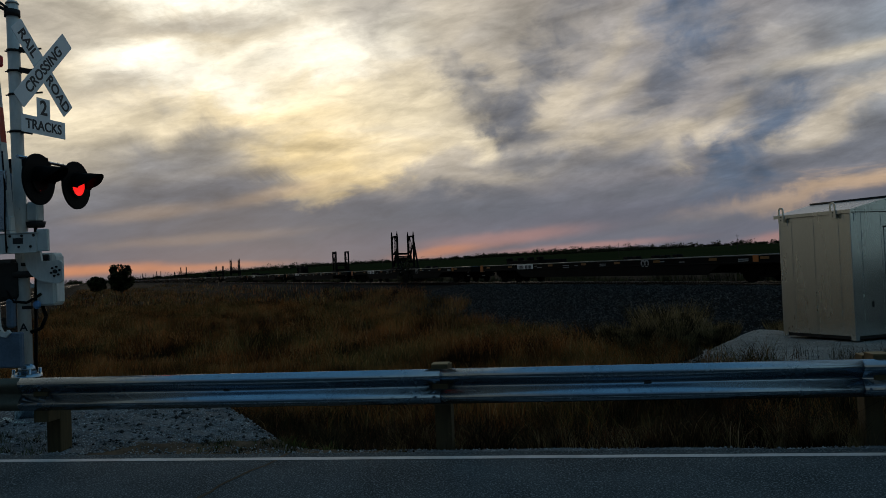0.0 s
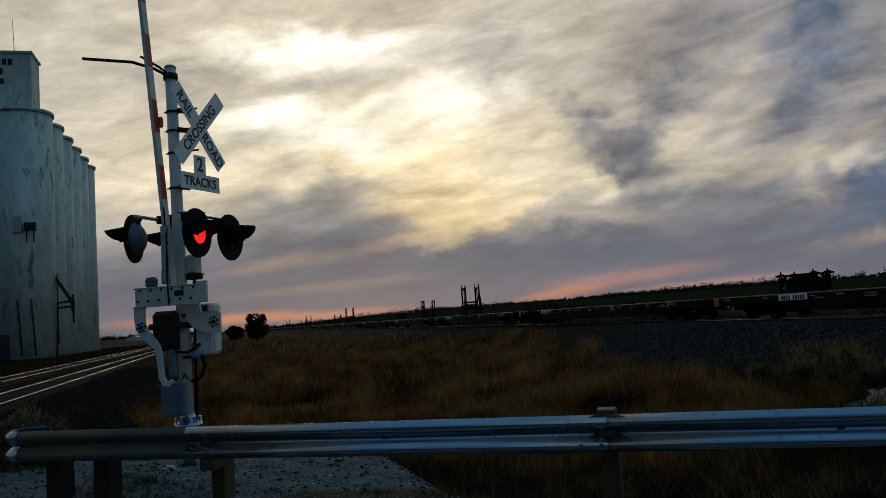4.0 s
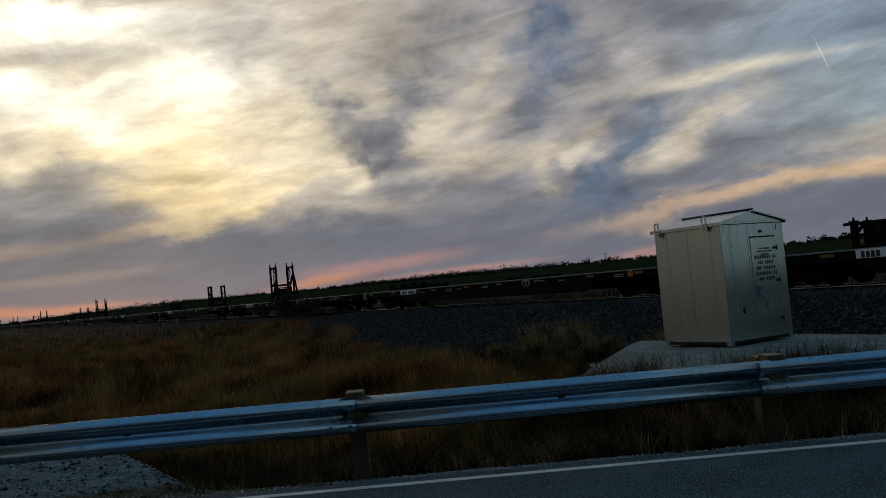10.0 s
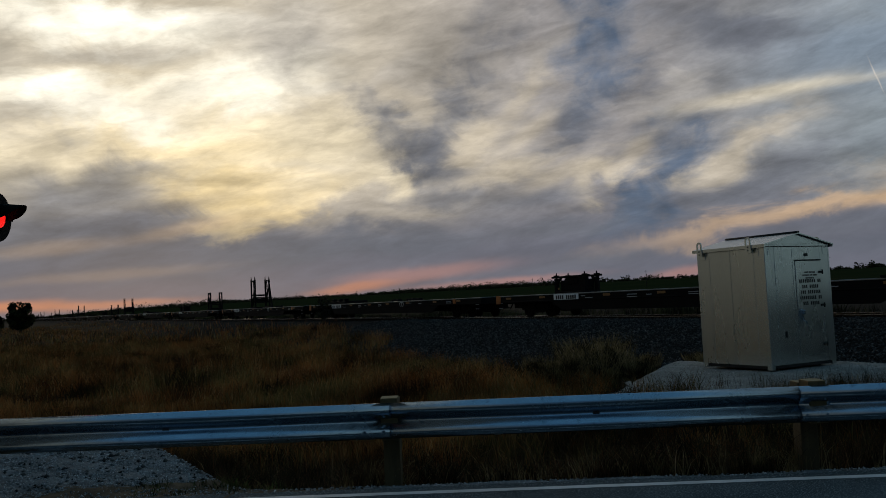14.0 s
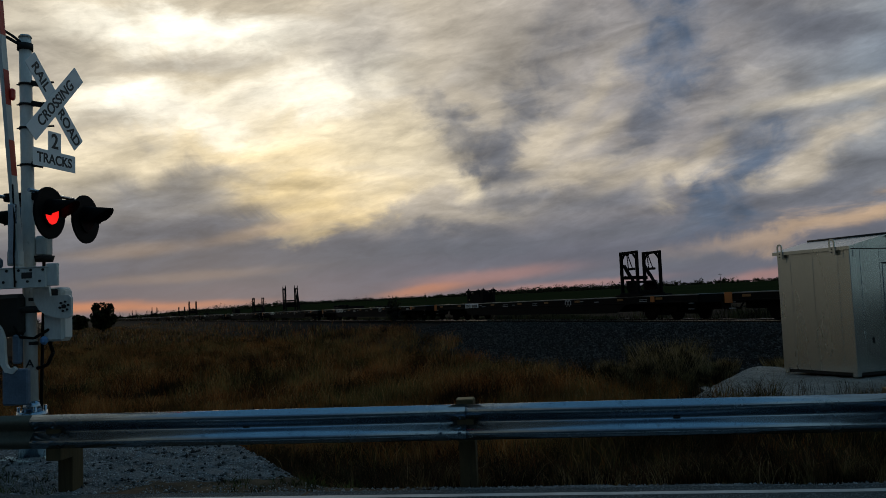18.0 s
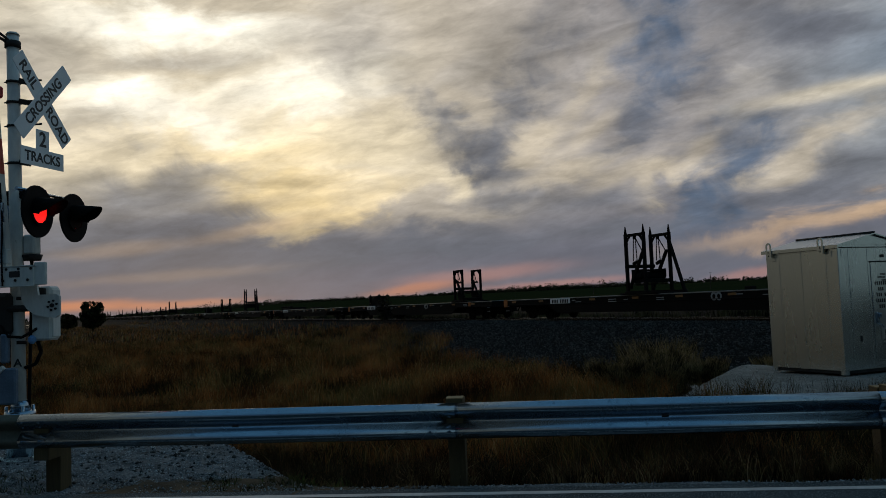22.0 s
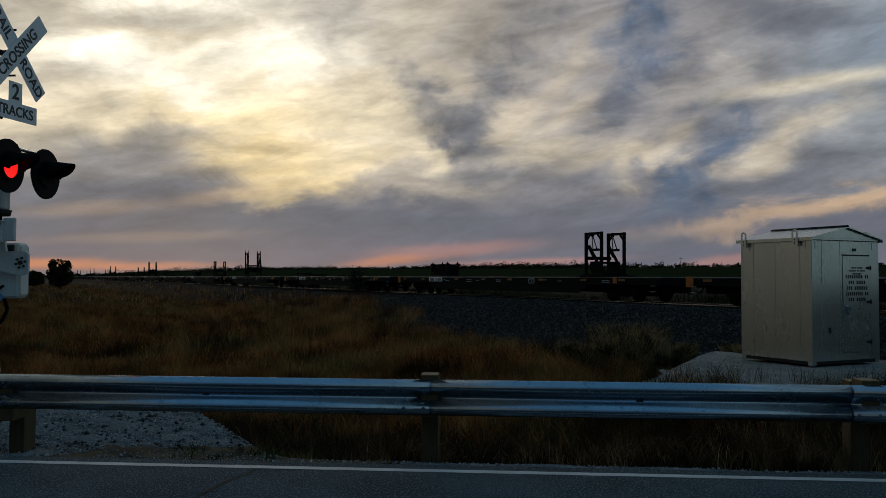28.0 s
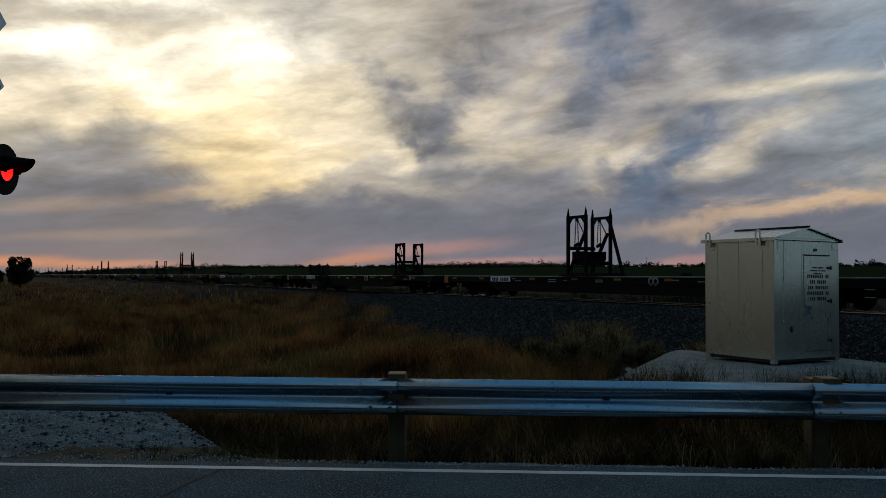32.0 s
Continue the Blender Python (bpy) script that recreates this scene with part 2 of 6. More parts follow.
# overhead and round about, the dusk sky is a plain darker blue
away = calc(WT, "MAXIMUM", ease(WT, EL, 22.0, 46.0), ease(WT, calc(WT, "ABSOLUTE", AZ), 46.0, 84.0))
side = blend(WT, ease(WT, AZ, -30.0, 30.0), (0.150, 0.140, 0.115, 1), (0.180, 0.245, 0.270, 1))
side = blend(WT, ease(WT, calc(WT, "ABSOLUTE", AZ), 100.0, 165.0), side, (0.026, 0.056, 0.098, 1))
dusk = blend(WT, ease(WT, EL, 18.0, 50.0), side, (0.072, 0.175, 0.280, 1))
dusk = blend(WT, 0.08, dusk, clear)
tone = blend(WT, away, blend(WT, 0.02, tone, clear), dusk)
tone = blend(WT, ease(WT, EL, 0.0, -3.0), tone, (0.012, 0.011, 0.010, 1))
back = WT.nodes.new("ShaderNodeBackground")
WT.links.new(tone, back.inputs[0])
back.inputs[1].default_value = 1.0
WT.links.new(back.outputs[0], WT.nodes.new("ShaderNodeOutputWorld").inputs[0])

sun = new("sun", bpy.data.lights.new("sun", "SUN"))
sun.data.energy, sun.data.angle, sun.data.color = 0.12, radians(20), (1.0, 0.82, 0.62)
sun.matrix_world = look((-22, 55, 13), (0, 0, 0))

# ---- materials ----
def surface(name, a, b, rough=0.7, metal=0.0, scale=8.0, fine=60.0, bump=0.2, depth=0.01, island=0.0, spots=None, stretch=(1, 1, 1), rough2=None, world_space=False, gloss=0.5):
    """A procedural surface: two colours mixed by coarse and fine noise, with relief."""
    m = bpy.data.materials.new(name)
    m.use_nodes = True
    t = m.node_tree
    b0 = t.nodes["Principled BSDF"]
    if world_space:
        co = t.nodes.new("ShaderNodeNewGeometry").outputs["Position"]
    else:
        co = t.nodes.new("ShaderNodeTexCoord").outputs["Object"]
    mp = t.nodes.new("ShaderNodeMapping")
    mp.inputs["Scale"].default_value = stretch
    t.links.new(co, mp.inputs[0])
    co = mp.outputs[0]
    n1, n2 = fbm(t, co, scale, 5.0, 0.6, 0.3), fbm(t, co, fine, 3.0, 0.6)
    mix = calc(t, "ADD", calc(t, "MULTIPLY", ease(t, n1, 0.3, 0.7), 0.65), calc(t, "MULTIPLY", ease(t, n2, 0.3, 0.7), 0.35))
    col = blend(t, mix, (*a, 1), (*b, 1))
    if spots:
        size, share, tint = spots
        n3 = fbm(t, co, size, 4.0, 0.65, 0.5)
        col = blend(t, ease(t, n3, 1 - share, 1 - share + 0.12), col, (*tint, 1))
    if island:
        g = t.nodes.new("ShaderNodeNewGeometry").outputs["Random Per Island"]
        v = calc(t, "ADD", 1 - island, calc(t, "MULTIPLY", g, 2 * island))
        col = blend(t, 1.0, col, triple(t, v, v, v), "MULTIPLY")
    t.links.new(col, b0.inputs["Base Color"])
    b0.inputs["Metallic"].default_value = metal
    b0.inputs["Specular IOR Level"].default_value = gloss
    r2 = rough if rough2 is None else rough2
    t.links.new(ease(t, n1, 0.3, 0.7, rough, r2), b0.inputs["Roughness"])
    if bump:
        bn = t.nodes.new("ShaderNodeBump")
        bn.inputs["Strength"].default_value, bn.inputs["Distance"].default_value = bump, depth
        t.links.new(calc(t, "ADD", n2, calc(t, "MULTIPLY", n1, 0.6)), bn.inputs["Height"])
        t.links.new(bn.outputs[0], b0.inputs["Normal"])
    return m


def glow(name, colour, strength):
    m = bpy.data.materials.new(name)
    m.use_nodes = True
    b0 = m.node_tree.nodes["Principled BSDF"]
    b0.inputs["Base Color"].default_value = (*colour, 1)
    b0.inputs["Emission Color"].default_value = (*colour, 1)
    b0.inputs["Emission Strength"].default_value = strength
    return m


ASPHALT = surface("asphalt", (0.026, 0.034, 0.037), (0.068, 0.087, 0.092), 0.92, 0, 1.1, 75.0, 0.9, 0.010, world_space=True, spots=(62.0, 0.49, (0.19, 0.23, 0.24)), gloss=0.08)
LINE_PAINT = surface("line_paint", (0.62, 0.62, 0.60), (0.42, 0.42, 0.40), 0.7, 0, 3.0, 40.0, 0.2, 0.002, world_space=True, spots=(6.0, 0.36, (0.16, 0.16, 0.16)))
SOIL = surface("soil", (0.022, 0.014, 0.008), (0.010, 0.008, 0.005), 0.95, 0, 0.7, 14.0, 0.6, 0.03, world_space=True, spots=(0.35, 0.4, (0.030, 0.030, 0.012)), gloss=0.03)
GRAVEL = surface("limestone_gravel", (0.21, 0.23, 0.235), (0.075, 0.083, 0.085), 0.95, 0, 2.2, 38.0, 1.0, 0.03, world_space=True, spots=(26.0, 0.44, (0.035, 0.038, 0.04)), gloss=0.08)
DIRT = surface("dry_dirt", (0.125, 0.092, 0.058), (0.050, 0.040, 0.028), 0.95, 0, 2.0, 40.0, 0.8, 0.02, world_space=True, spots=(18.0, 0.38, (0.15, 0.13, 0.10)), gloss=0.05)
STONE = surface("stone", (0.36, 0.385, 0.39), (0.13, 0.14, 0.145), 0.9, 0, 3.0, 30.0, 0.3, 0.01, island=0.55, gloss=0.1)
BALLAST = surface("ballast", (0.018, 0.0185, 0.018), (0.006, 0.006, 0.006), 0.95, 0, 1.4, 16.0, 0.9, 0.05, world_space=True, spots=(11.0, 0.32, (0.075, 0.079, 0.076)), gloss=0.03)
# darker version of the ballast and its stones for the left bank
DARKER_BALLAST = surface("darker_ballast", (0.0085, 0.008, 0.007), (0.004, 0.004, 0.0035), 0.95, 0, 1.4, 16.0, 0.9, 0.05, world_space=True, spots=(11.0, 0.24, (0.022, 0.022, 0.021)), gloss=0.02)
DARKER_STONE = surface("darker_ballast_stone", (0.028, 0.029, 0.028), (0.005, 0.005, 0.005), 0.9, 0, 3.0, 20.0, 0.2, 0.01, island=0.75, gloss=0.06)
# same limestone as the pad; its warmer, brighter light is put into the colour
MOUND_GRAVEL = surface("warm_lit_gravel", (0.36, 0.345, 0.31), (0.17, 0.162, 0.145), 0.95, 0, 1.6, 38.0, 1.0, 0.03, world_space=True, spots=(24.0, 0.44, (0.08, 0.075, 0.068)), gloss=0.06)
BALLAST_STONE = surface("ballast_stone", (0.100, 0.104, 0.101), (0.009, 0.009, 0.009), 0.9, 0, 3.0, 20.0, 0.2, 0.01, island=0.75, gloss=0.15)
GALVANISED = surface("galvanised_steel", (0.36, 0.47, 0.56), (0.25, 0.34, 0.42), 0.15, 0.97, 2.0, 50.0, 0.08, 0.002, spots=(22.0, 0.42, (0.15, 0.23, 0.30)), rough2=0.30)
WEATHERED = surface("weathered_steel", (0.13, 0.125, 0.095), (0.075, 0.072, 0.055), 0.6, 0.5, 2.5, 40.0, 0.12, 0.004, spots=(7.0, 0.3, (0.06, 0.045, 0.03)))
ALUMINIUM = surface("mill_aluminium", (0.64, 0.68, 0.65), (0.56, 0.60, 0.58), 0.25, 0.97, 0.7, 26.0, 0.02, 0.002, stretch=(1, 1, 0.3), rough2=0.29)
POST_WOOD = surface("treated_post_wood", (0.115, 0.085, 0.042), (0.060, 0.046, 0.026), 0.9, 0, 5.0, 30.0, 0.5, 0.006, stretch=(1, 1, 0.12), spots=(4.0, 0.3, (0.05, 0.045, 0.03)), gloss=0.15)
POST_CUT = surface("sawn_post_end", (0.30, 0.20, 0.085), (0.19, 0.13, 0.06), 0.9, 0, 6.0, 40.0, 0.3, 0.004)
WHITE_PAINT = surface("white_enamel", (0.70, 0.71, 0.67), (0.50, 0.51, 0.48), 0.5, 0, 3.0, 30.0, 0.08, 0.002, stretch=(1, 1, 0.35), spots=(7.0, 0.38, (0.22, 0.22, 0.19)))
SIGN_WHITE = surface("reflective_white", (0.84, 0.85, 0.85), (0.74, 0.76, 0.77), 0.5, 0, 4.0, 40.0, 0.03, 0.001)
SIGN_BLACK = surface("sign_black", (0.012, 0.012, 0.013), (0.02, 0.02, 0.02), 0.5, 0, 4.0, 40.0, 0.0)
BLACK_PAINT = surface("black_enamel", (0.003, 0.003, 0.003), (0.006, 0.006, 0.006), 0.7, 0, 4.0, 40.0, 0.05, 0.002, gloss=0.1)
BACK_PAINT = surface("grey_blue_enamel", (0.13, 0.20, 0.28), (0.07, 0.11, 0.16), 0.5, 0.2, 4.0, 40.0, 0.05, 0.002)
BLUE_CLOTH = surface("blue_cloth", (0.16, 0.34, 0.60), (0.10, 0.24, 0.48), 0.4, 0, 8.0, 40.0, 0.05, 0.002)
RED_STRIPE = surface("red_reflective", (0.60, 0.065, 0.03), (0.42, 0.05, 0.03), 0.5, 0, 4.0, 40.0, 0.03, 0.001)
RED_LENS = glow("red_lens_lit", (1.0, 0.015, 0.012), 2.0)
LT = RED_LENS.node_tree
dots = LT.nodes.new("ShaderNodeTexVoronoi")
dots.inputs["Scale"].default_value = 75.0
dots.inputs["Randomness"].default_value = 0.15
LT.links.new(LT.nodes.new("ShaderNodeTexCoord").outputs["Object"], dots.inputs["Vector"])
LT.links.new(ease(LT, dots.outputs["Distance"], 0.15, 0.55, 3.0, 0.9), LT.nodes["Principled BSDF"].inputs["Emission Strength"])
DARK_LENS = surface("red_lens_dark", (0.010, 0.0015, 0.0015), (0.006, 0.001, 0.001), 0.6, 0, 10.0, 50.0, 0.0, gloss=0.05)
ARM_LAMP = surface("red_arm_lamp", (0.75, 0.06, 0.05), (0.6, 0.04, 0.04), 0.3, 0, 10.0, 50.0, 0.0)
CAR_PAINT = surface("black_railcar_paint", (0.0035, 0.0035, 0.0038), (0.008, 0.007, 0.0065), 0.75, 0, 0.9, 20.0, 0.1, 0.004, spots=(1.7, 0.3, (0.014, 0.010, 0.008)), gloss=0.08)
# pale grey: the sky's sheen along the deck edge is put into the colour
DECK_STEEL = surface("sky_lit_deck_steel", (0.30, 0.31, 0.31), (0.15, 0.155, 0.155), 0.4, 0.6, 0.8, 16.0, 0.15, 0.004)
TRUCK_IRON = surface("dirty_cast_iron", (0.006, 0.005, 0.005), (0.012, 0.010, 0.008), 0.9, 0.0, 4.0, 30.0, 0.3, 0.006, gloss=0.05)
REFLECTOR = surface("yellow_reflector", (0.26, 0.11, 0.02), (0.18, 0.08, 0.015), 0.5, 0, 5.0, 40.0, 0.0)
ORANGE_PANEL = surface("orange_paint", (0.50, 0.15, 0.02), (0.34, 0.10, 0.02), 0.55, 0, 3.0, 30.0, 0.05, 0.002)
PALE_MARK = surface("pale_marking", (0.34, 0.36, 0.36), (0.20, 0.21, 0.21), 0.6, 0, 6.0, 40.0, 0.0)
RAIL_HEAD = surface("polished_rail_head", (0.66, 0.64, 0.60), (0.52, 0.50, 0.46), 0.22, 1.0, 2.0, 40.0, 0.02, 0.001)
# rust brown, darkened to take in the shadow band below the rail head
RAIL_SIDE = surface("rusty_shaded_rail_side", (0.030, 0.019, 0.013), (0.016, 0.011, 0.008), 0.9, 0.1, 4.0, 40.0, 0.3, 0.004, gloss=0.1)
TIE_WOOD = surface("creosoted_tie", (0.045, 0.038, 0.032), (0.022, 0.019, 0.017), 0.95, 0, 3.0, 20.0, 0.5, 0.008, gloss=0.05)
CONCRETE = surface("weathered_concrete", (0.66, 0.74, 0.70), (0.38, 0.46, 0.42), 0.9, 0, 0.30, 1.6, 0.6, 0.08, stretch=(1, 1, 0.35), spots=(0.75, 0.44, (0.22, 0.28, 0.25)), gloss=0.15)
DARK_METAL = surface("dark_conveyor_steel", (0.02, 0.02, 0.02), (0.035, 0.033, 0.03), 0.7, 0.3, 3.0, 20.0, 0.1, 0.004, gloss=0.3)
GLASS_DARK = surface("dark_window", (0.02, 0.022, 0.025), (0.03, 0.032, 0.035), 0.12, 0, 2.0, 20.0, 0.0)
FAR_WHITE = surface("white_sheet_metal", (0.46, 0.47, 0.48), (0.34, 0.35, 0.36), 0.6, 0.1, 0.3, 4.0, 0.1, 0.01)
BARK = surface("bark", (0.05, 0.04, 0.03), (0.025, 0.02, 0.016), 0.95, 0, 5.0, 30.0, 0.6, 0.01)


def blades(name, a, b, c, patch=0.35, flip=0.62, through_light=0.45):
    """Dry grass: three colours by patches of ground and by the single blade."""
    m = bpy.data.materials.new(name)
    m.use_nodes = True
    t = m.node_tree
    b0 = t.nodes["Principled BSDF"]
    geo = t.nodes.new("ShaderNodeNewGeometry")
    n1 = fbm(t, geo.outputs["Position"], patch, 3.0, 0.6, 0.4)
    one = geo.outputs["Random Per Island"]
    col = blend(t, ease(t, calc(t, "ADD", n1, calc(t, "MULTIPLY", one, 0.25)), 0.48, 0.75), (*a, 1), (*b, 1))
    col = blend(t, ease(t, calc(t, "FRACT", calc(t, "MULTIPLY", one, 7.31)), flip, 1.0), col, (*c, 1))
    v = calc(t, "ADD", 0.72, calc(t, "MULTIPLY", calc(t, "FRACT", calc(t, "MULTIPLY", one, 23.7)), 0.56))
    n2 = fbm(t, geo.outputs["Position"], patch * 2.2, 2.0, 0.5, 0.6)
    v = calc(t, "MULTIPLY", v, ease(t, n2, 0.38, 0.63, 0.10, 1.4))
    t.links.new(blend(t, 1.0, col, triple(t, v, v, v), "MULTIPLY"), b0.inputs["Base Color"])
    b0.inputs["Roughness"].default_value = 0.8
    b0.inputs["Specular IOR Level"].default_value = 0.1
    # thin dry leaves let light through
    thin = t.nodes.new("ShaderNodeBsdfTranslucent")
    t.links.new(b0.inputs["Base Color"].links[0].from_socket, thin.inputs[0])
    both = t.nodes.new("ShaderNodeMixShader")
    both.inputs[0].default_value = through_light
    t.links.new(b0.outputs[0], both.inputs[1])
    t.links.new(thin.outputs[0], both.inputs[2])
    t.links.new(both.outputs[0], t.nodes["Material Output"].inputs[0])
    return m


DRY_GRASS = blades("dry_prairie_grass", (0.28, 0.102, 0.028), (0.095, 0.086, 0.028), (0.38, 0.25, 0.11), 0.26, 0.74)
# dark plants, with the shade of the ditch also mixed into the colour
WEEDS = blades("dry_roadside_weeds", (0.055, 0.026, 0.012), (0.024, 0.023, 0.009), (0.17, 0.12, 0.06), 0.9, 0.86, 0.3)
# limestone chips coloured for the warmer light on the hut mound
HUT_STONE = surface("warm_lit_stone", (0.44, 0.42, 0.38), (0.18, 0.17, 0.155), 0.9, 0, 3.0, 30.0, 0.3, 0.01, island=0.55, gloss=0.08)
TWIGS = blades("dry_twigs", (0.24, 0.185, 0.105), (0.17, 0.135, 0.075), (0.32, 0.25, 0.15), 7.0, 0.7, 0.3)
STALKS = blades("dry_stalks", (0.15, 0.062, 0.028), (0.075, 0.050, 0.022), (0.26, 0.18, 0.09), 1.4, 0.80, 0.2)
GREEN_WEED = blades("green_weeds", (0.055, 0.085, 0.022), (0.075, 0.075, 0.028), (0.10, 0.09, 0.04), 1.4, 0.8, 0.3)
BUSH_TAN = blades("tan_seed_bush", (0.19, 0.145, 0.07), (0.12, 0.10, 0.045), (0.25, 0.19, 0.11), 1.2)
LEAVES = blades("dark_leaves", (0.035, 0.045, 0.016), (0.055, 0.045, 0.018), (0.03, 0.035, 0.015), 0.5, 0.62, 0.12)
FIELD = surface("green_field", (0.016, 0.023, 0.009), (0.025, 0.028, 0.011), 0.95, 0, 0.02, 0.6, 0.3, 0.05, world_space=True, spots=(0.012, 0.40, (0.034, 0.029, 0.014)), gloss=0.0)


# ---- mesh helpers ----
def part(name, bm, material, parent=None, label="", m=None):
    """Links a bmesh as one mesh object, under a thing or a part where one is given."""
    mesh = bpy.data.meshes.new(name)
    bm.to_mesh(mesh)
    bm.free()
    return placed(name, mesh, material, parent, label, m)


def placed(name, mesh, material, parent=None, label="", m=None):
    if material and not mesh.materials:
        mesh.materials.append(material)
    ob = new(name, mesh)
    ob.parent = parent
    if m is not None:
        ob.matrix_basis = m
    if label:
        tagged(ob, label)
    return ob


def thing(name, label, category, m=None, group="", kind=""):
    ob = new(name)
    if m is not None:
        ob.matrix_basis = m
    return tagged(ob, label, category, group, kind)


def block(sx, sy, sz, x=0.0, y=0.0, z=0.0, bevel=0.0, turn=(0, 0, 0), bm=None):
    """A box by its size and centre, with bevelled edges."""
    bm = bm or bmesh.new()
    made = bmesh.ops.create_cube(bm, size=1.0, matrix=pose(x, y, z, *turn) @ Matrix.Diagonal((sx, sy, sz, 1)))
    if bevel:
        edges = {e for v in made["verts"] for e in v.link_edges}
        bmesh.ops.bevel(bm, geom=list(edges), offset=bevel, segments=1, affect="EDGES")
    return bm


def rod(p, q, r, r2=None, sides=10, bm=None, smooth=True):
    """A round bar from p to q."""
    bm = bm or bmesh.new()
    p, q = Vector(p), Vector(q)
    turn = (q - p).to_track_quat("Z", "Y").to_matrix().to_4x4()
    made = bmesh.ops.create_cone(bm, cap_ends=True, segments=sides, radius1=r, radius2=r if r2 is None else r2, depth=(q - p).length,
                                 matrix=Matrix.Translation((p + q) / 2) @ turn)
    for v in made["verts"]:
        for f in v.link_faces:
            f.smooth = smooth and len(f.verts) == 4
    return bm


def beam(p, q, w, h, bm=None, bevel=0.0):
    """A rectangular bar from p to q; w across, h up."""
    bm = bm or bmesh.new()
    p, q = Vector(p), Vector(q)
    ahead = (q - p).normalized()
    side = ahead.cross(Vector((0, 0, 1)))
    if side.length < 0.01:
        side = Vector((0, 1, 0))
    side.normalize()
    up = side.cross(ahead)
    m = Matrix((side, ahead, up)).transposed().to_4x4()
    m.translation = (p + q) / 2
    made = bmesh.ops.create_cube(bm, size=1.0, matrix=m @ Matrix.Diagonal((w, (q - p).length, h, 1)))
    if bevel:
        bmesh.ops.bevel(bm, geom=list({e for v in made["verts"] for e in v.link_edges}), offset=bevel, segments=1, affect="EDGES")
    return bm


def pipe(points, r, sides=8, bm=None):
    """A round bar bent through points."""
    bm = bm or bmesh.new()
    for a, b in zip(points, points[1:]):
        rod(a, b, r, sides=sides, bm=bm)
    return bm


def extrude(outline, x0, x1, bm=None, smooth=False, thick=0.0):
    """A profile of (y, z) drawn along x."""
    bm = bm or bmesh.new()
    rows = [[bm.verts.new((x, y, z)) for y, z in outline] for x in (x0, x1)]
    n = len(outline)
    for i in range(n):
        j = (i + 1) % n
        f = bm.faces.new((rows[0][i], rows[0][j], rows[1][j], rows[1][i]))
        f.smooth = smooth
    bm.faces.new(rows[0][::-1])
    bm.faces.new(rows[1])
    bmesh.ops.recalc_face_normals(bm, faces=bm.faces[:])
    return bm


def plate(outline, depth, m=None):
    """A flat plate: an outline of (x, y) given a thickness along z."""
    bm = bmesh.new()
    low = [bm.verts.new((x, y, 0)) for x, y in outline]
    high = [bm.verts.new((x, y, depth)) for x, y in outline]
    bm.faces.new(low[::-1])
    bm.faces.new(high)
    for i in range(len(outline)):
        j = (i + 1) % len(outline)
        bm.faces.new((low[i], low[j], high[j], high[i]))
    bmesh.ops.recalc_face_normals(bm, faces=bm.faces[:])
    if m is not None:
        bm.transform(m)
    return bm


def letters(name, text, size, m, material, parent, depth=0.002):
    """Writing in the built-in font, as a mesh."""
    curve = bpy.data.curves.new(name, "FONT")
    curve.body, curve.size, curve.extrude, curve.align_x, curve.align_y = text, size, depth, "CENTER", "CENTER"
    curve.offset = size * 0.02
    temp = bpy.data.objects.new(name, curve)
    mesh = bpy.data.meshes.new_from_object(temp)
    bpy.data.objects.remove(temp)
    mesh.materials.clear()
    return placed(name, mesh, material, parent, "", m)


def from_arrays(name, verts, faces, material, parent=None):
    """A mesh from numpy: verts (n, 3) and one or more arrays of faces, each with rows of equal length."""
    groups = faces if isinstance(faces, list) else [faces]
    corners = np.concatenate([g.ravel() for g in groups]).astype(np.int32)
    totals = np.concatenate([np.full(len(g), g.shape[1], np.int32) for g in groups])
    mesh = bpy.data.meshes.new(name)
    mesh.vertices.add(len(verts))
    mesh.vertices.foreach_set("co", np.ascontiguousarray(verts, np.float32).ravel())
    mesh.loops.add(len(corners))
    mesh.loops.foreach_set("vertex_index", corners)
    mesh.polygons.add(len(totals))
    mesh.polygons.foreach_set("loop_start", np.concatenate([[0], np.cumsum(totals)[:-1]]).astype(np.int32))
    mesh.update(calc_edges=True)
    return placed(name, mesh, material, parent)


def smooth_all(ob):
    ob.data.polygons.foreach_set("use_smooth", np.ones(len(ob.data.polygons), bool))
    return ob


# ---- the lie of the land ----
# the railway runs at an angle to the road: u is the distance across the tracks, v along them
NX, NY = 0.8554, 0.5179
TRACK = 25.0          # centre of the train's track
RAIL_Z = 0.585


def uv(u, v, z=0.0):
    """A place from its distance across and along the tracks."""
    return Vector((NX * u + NY * v, NY * u - NX * v, z))


def step(x, a, b):
    t = np.clip((x - a) / (b - a), 0, 1)
    return t * t * (3 - 2 * t)


def bumps(x, y, size, seed=0.0):
    return (np.sin(x / size + seed) * np.cos(y / size * 1.3 + 2 * seed) + np.sin((x + 1.7 * y) / size * 0.61 + seed * 3)) * 0.5


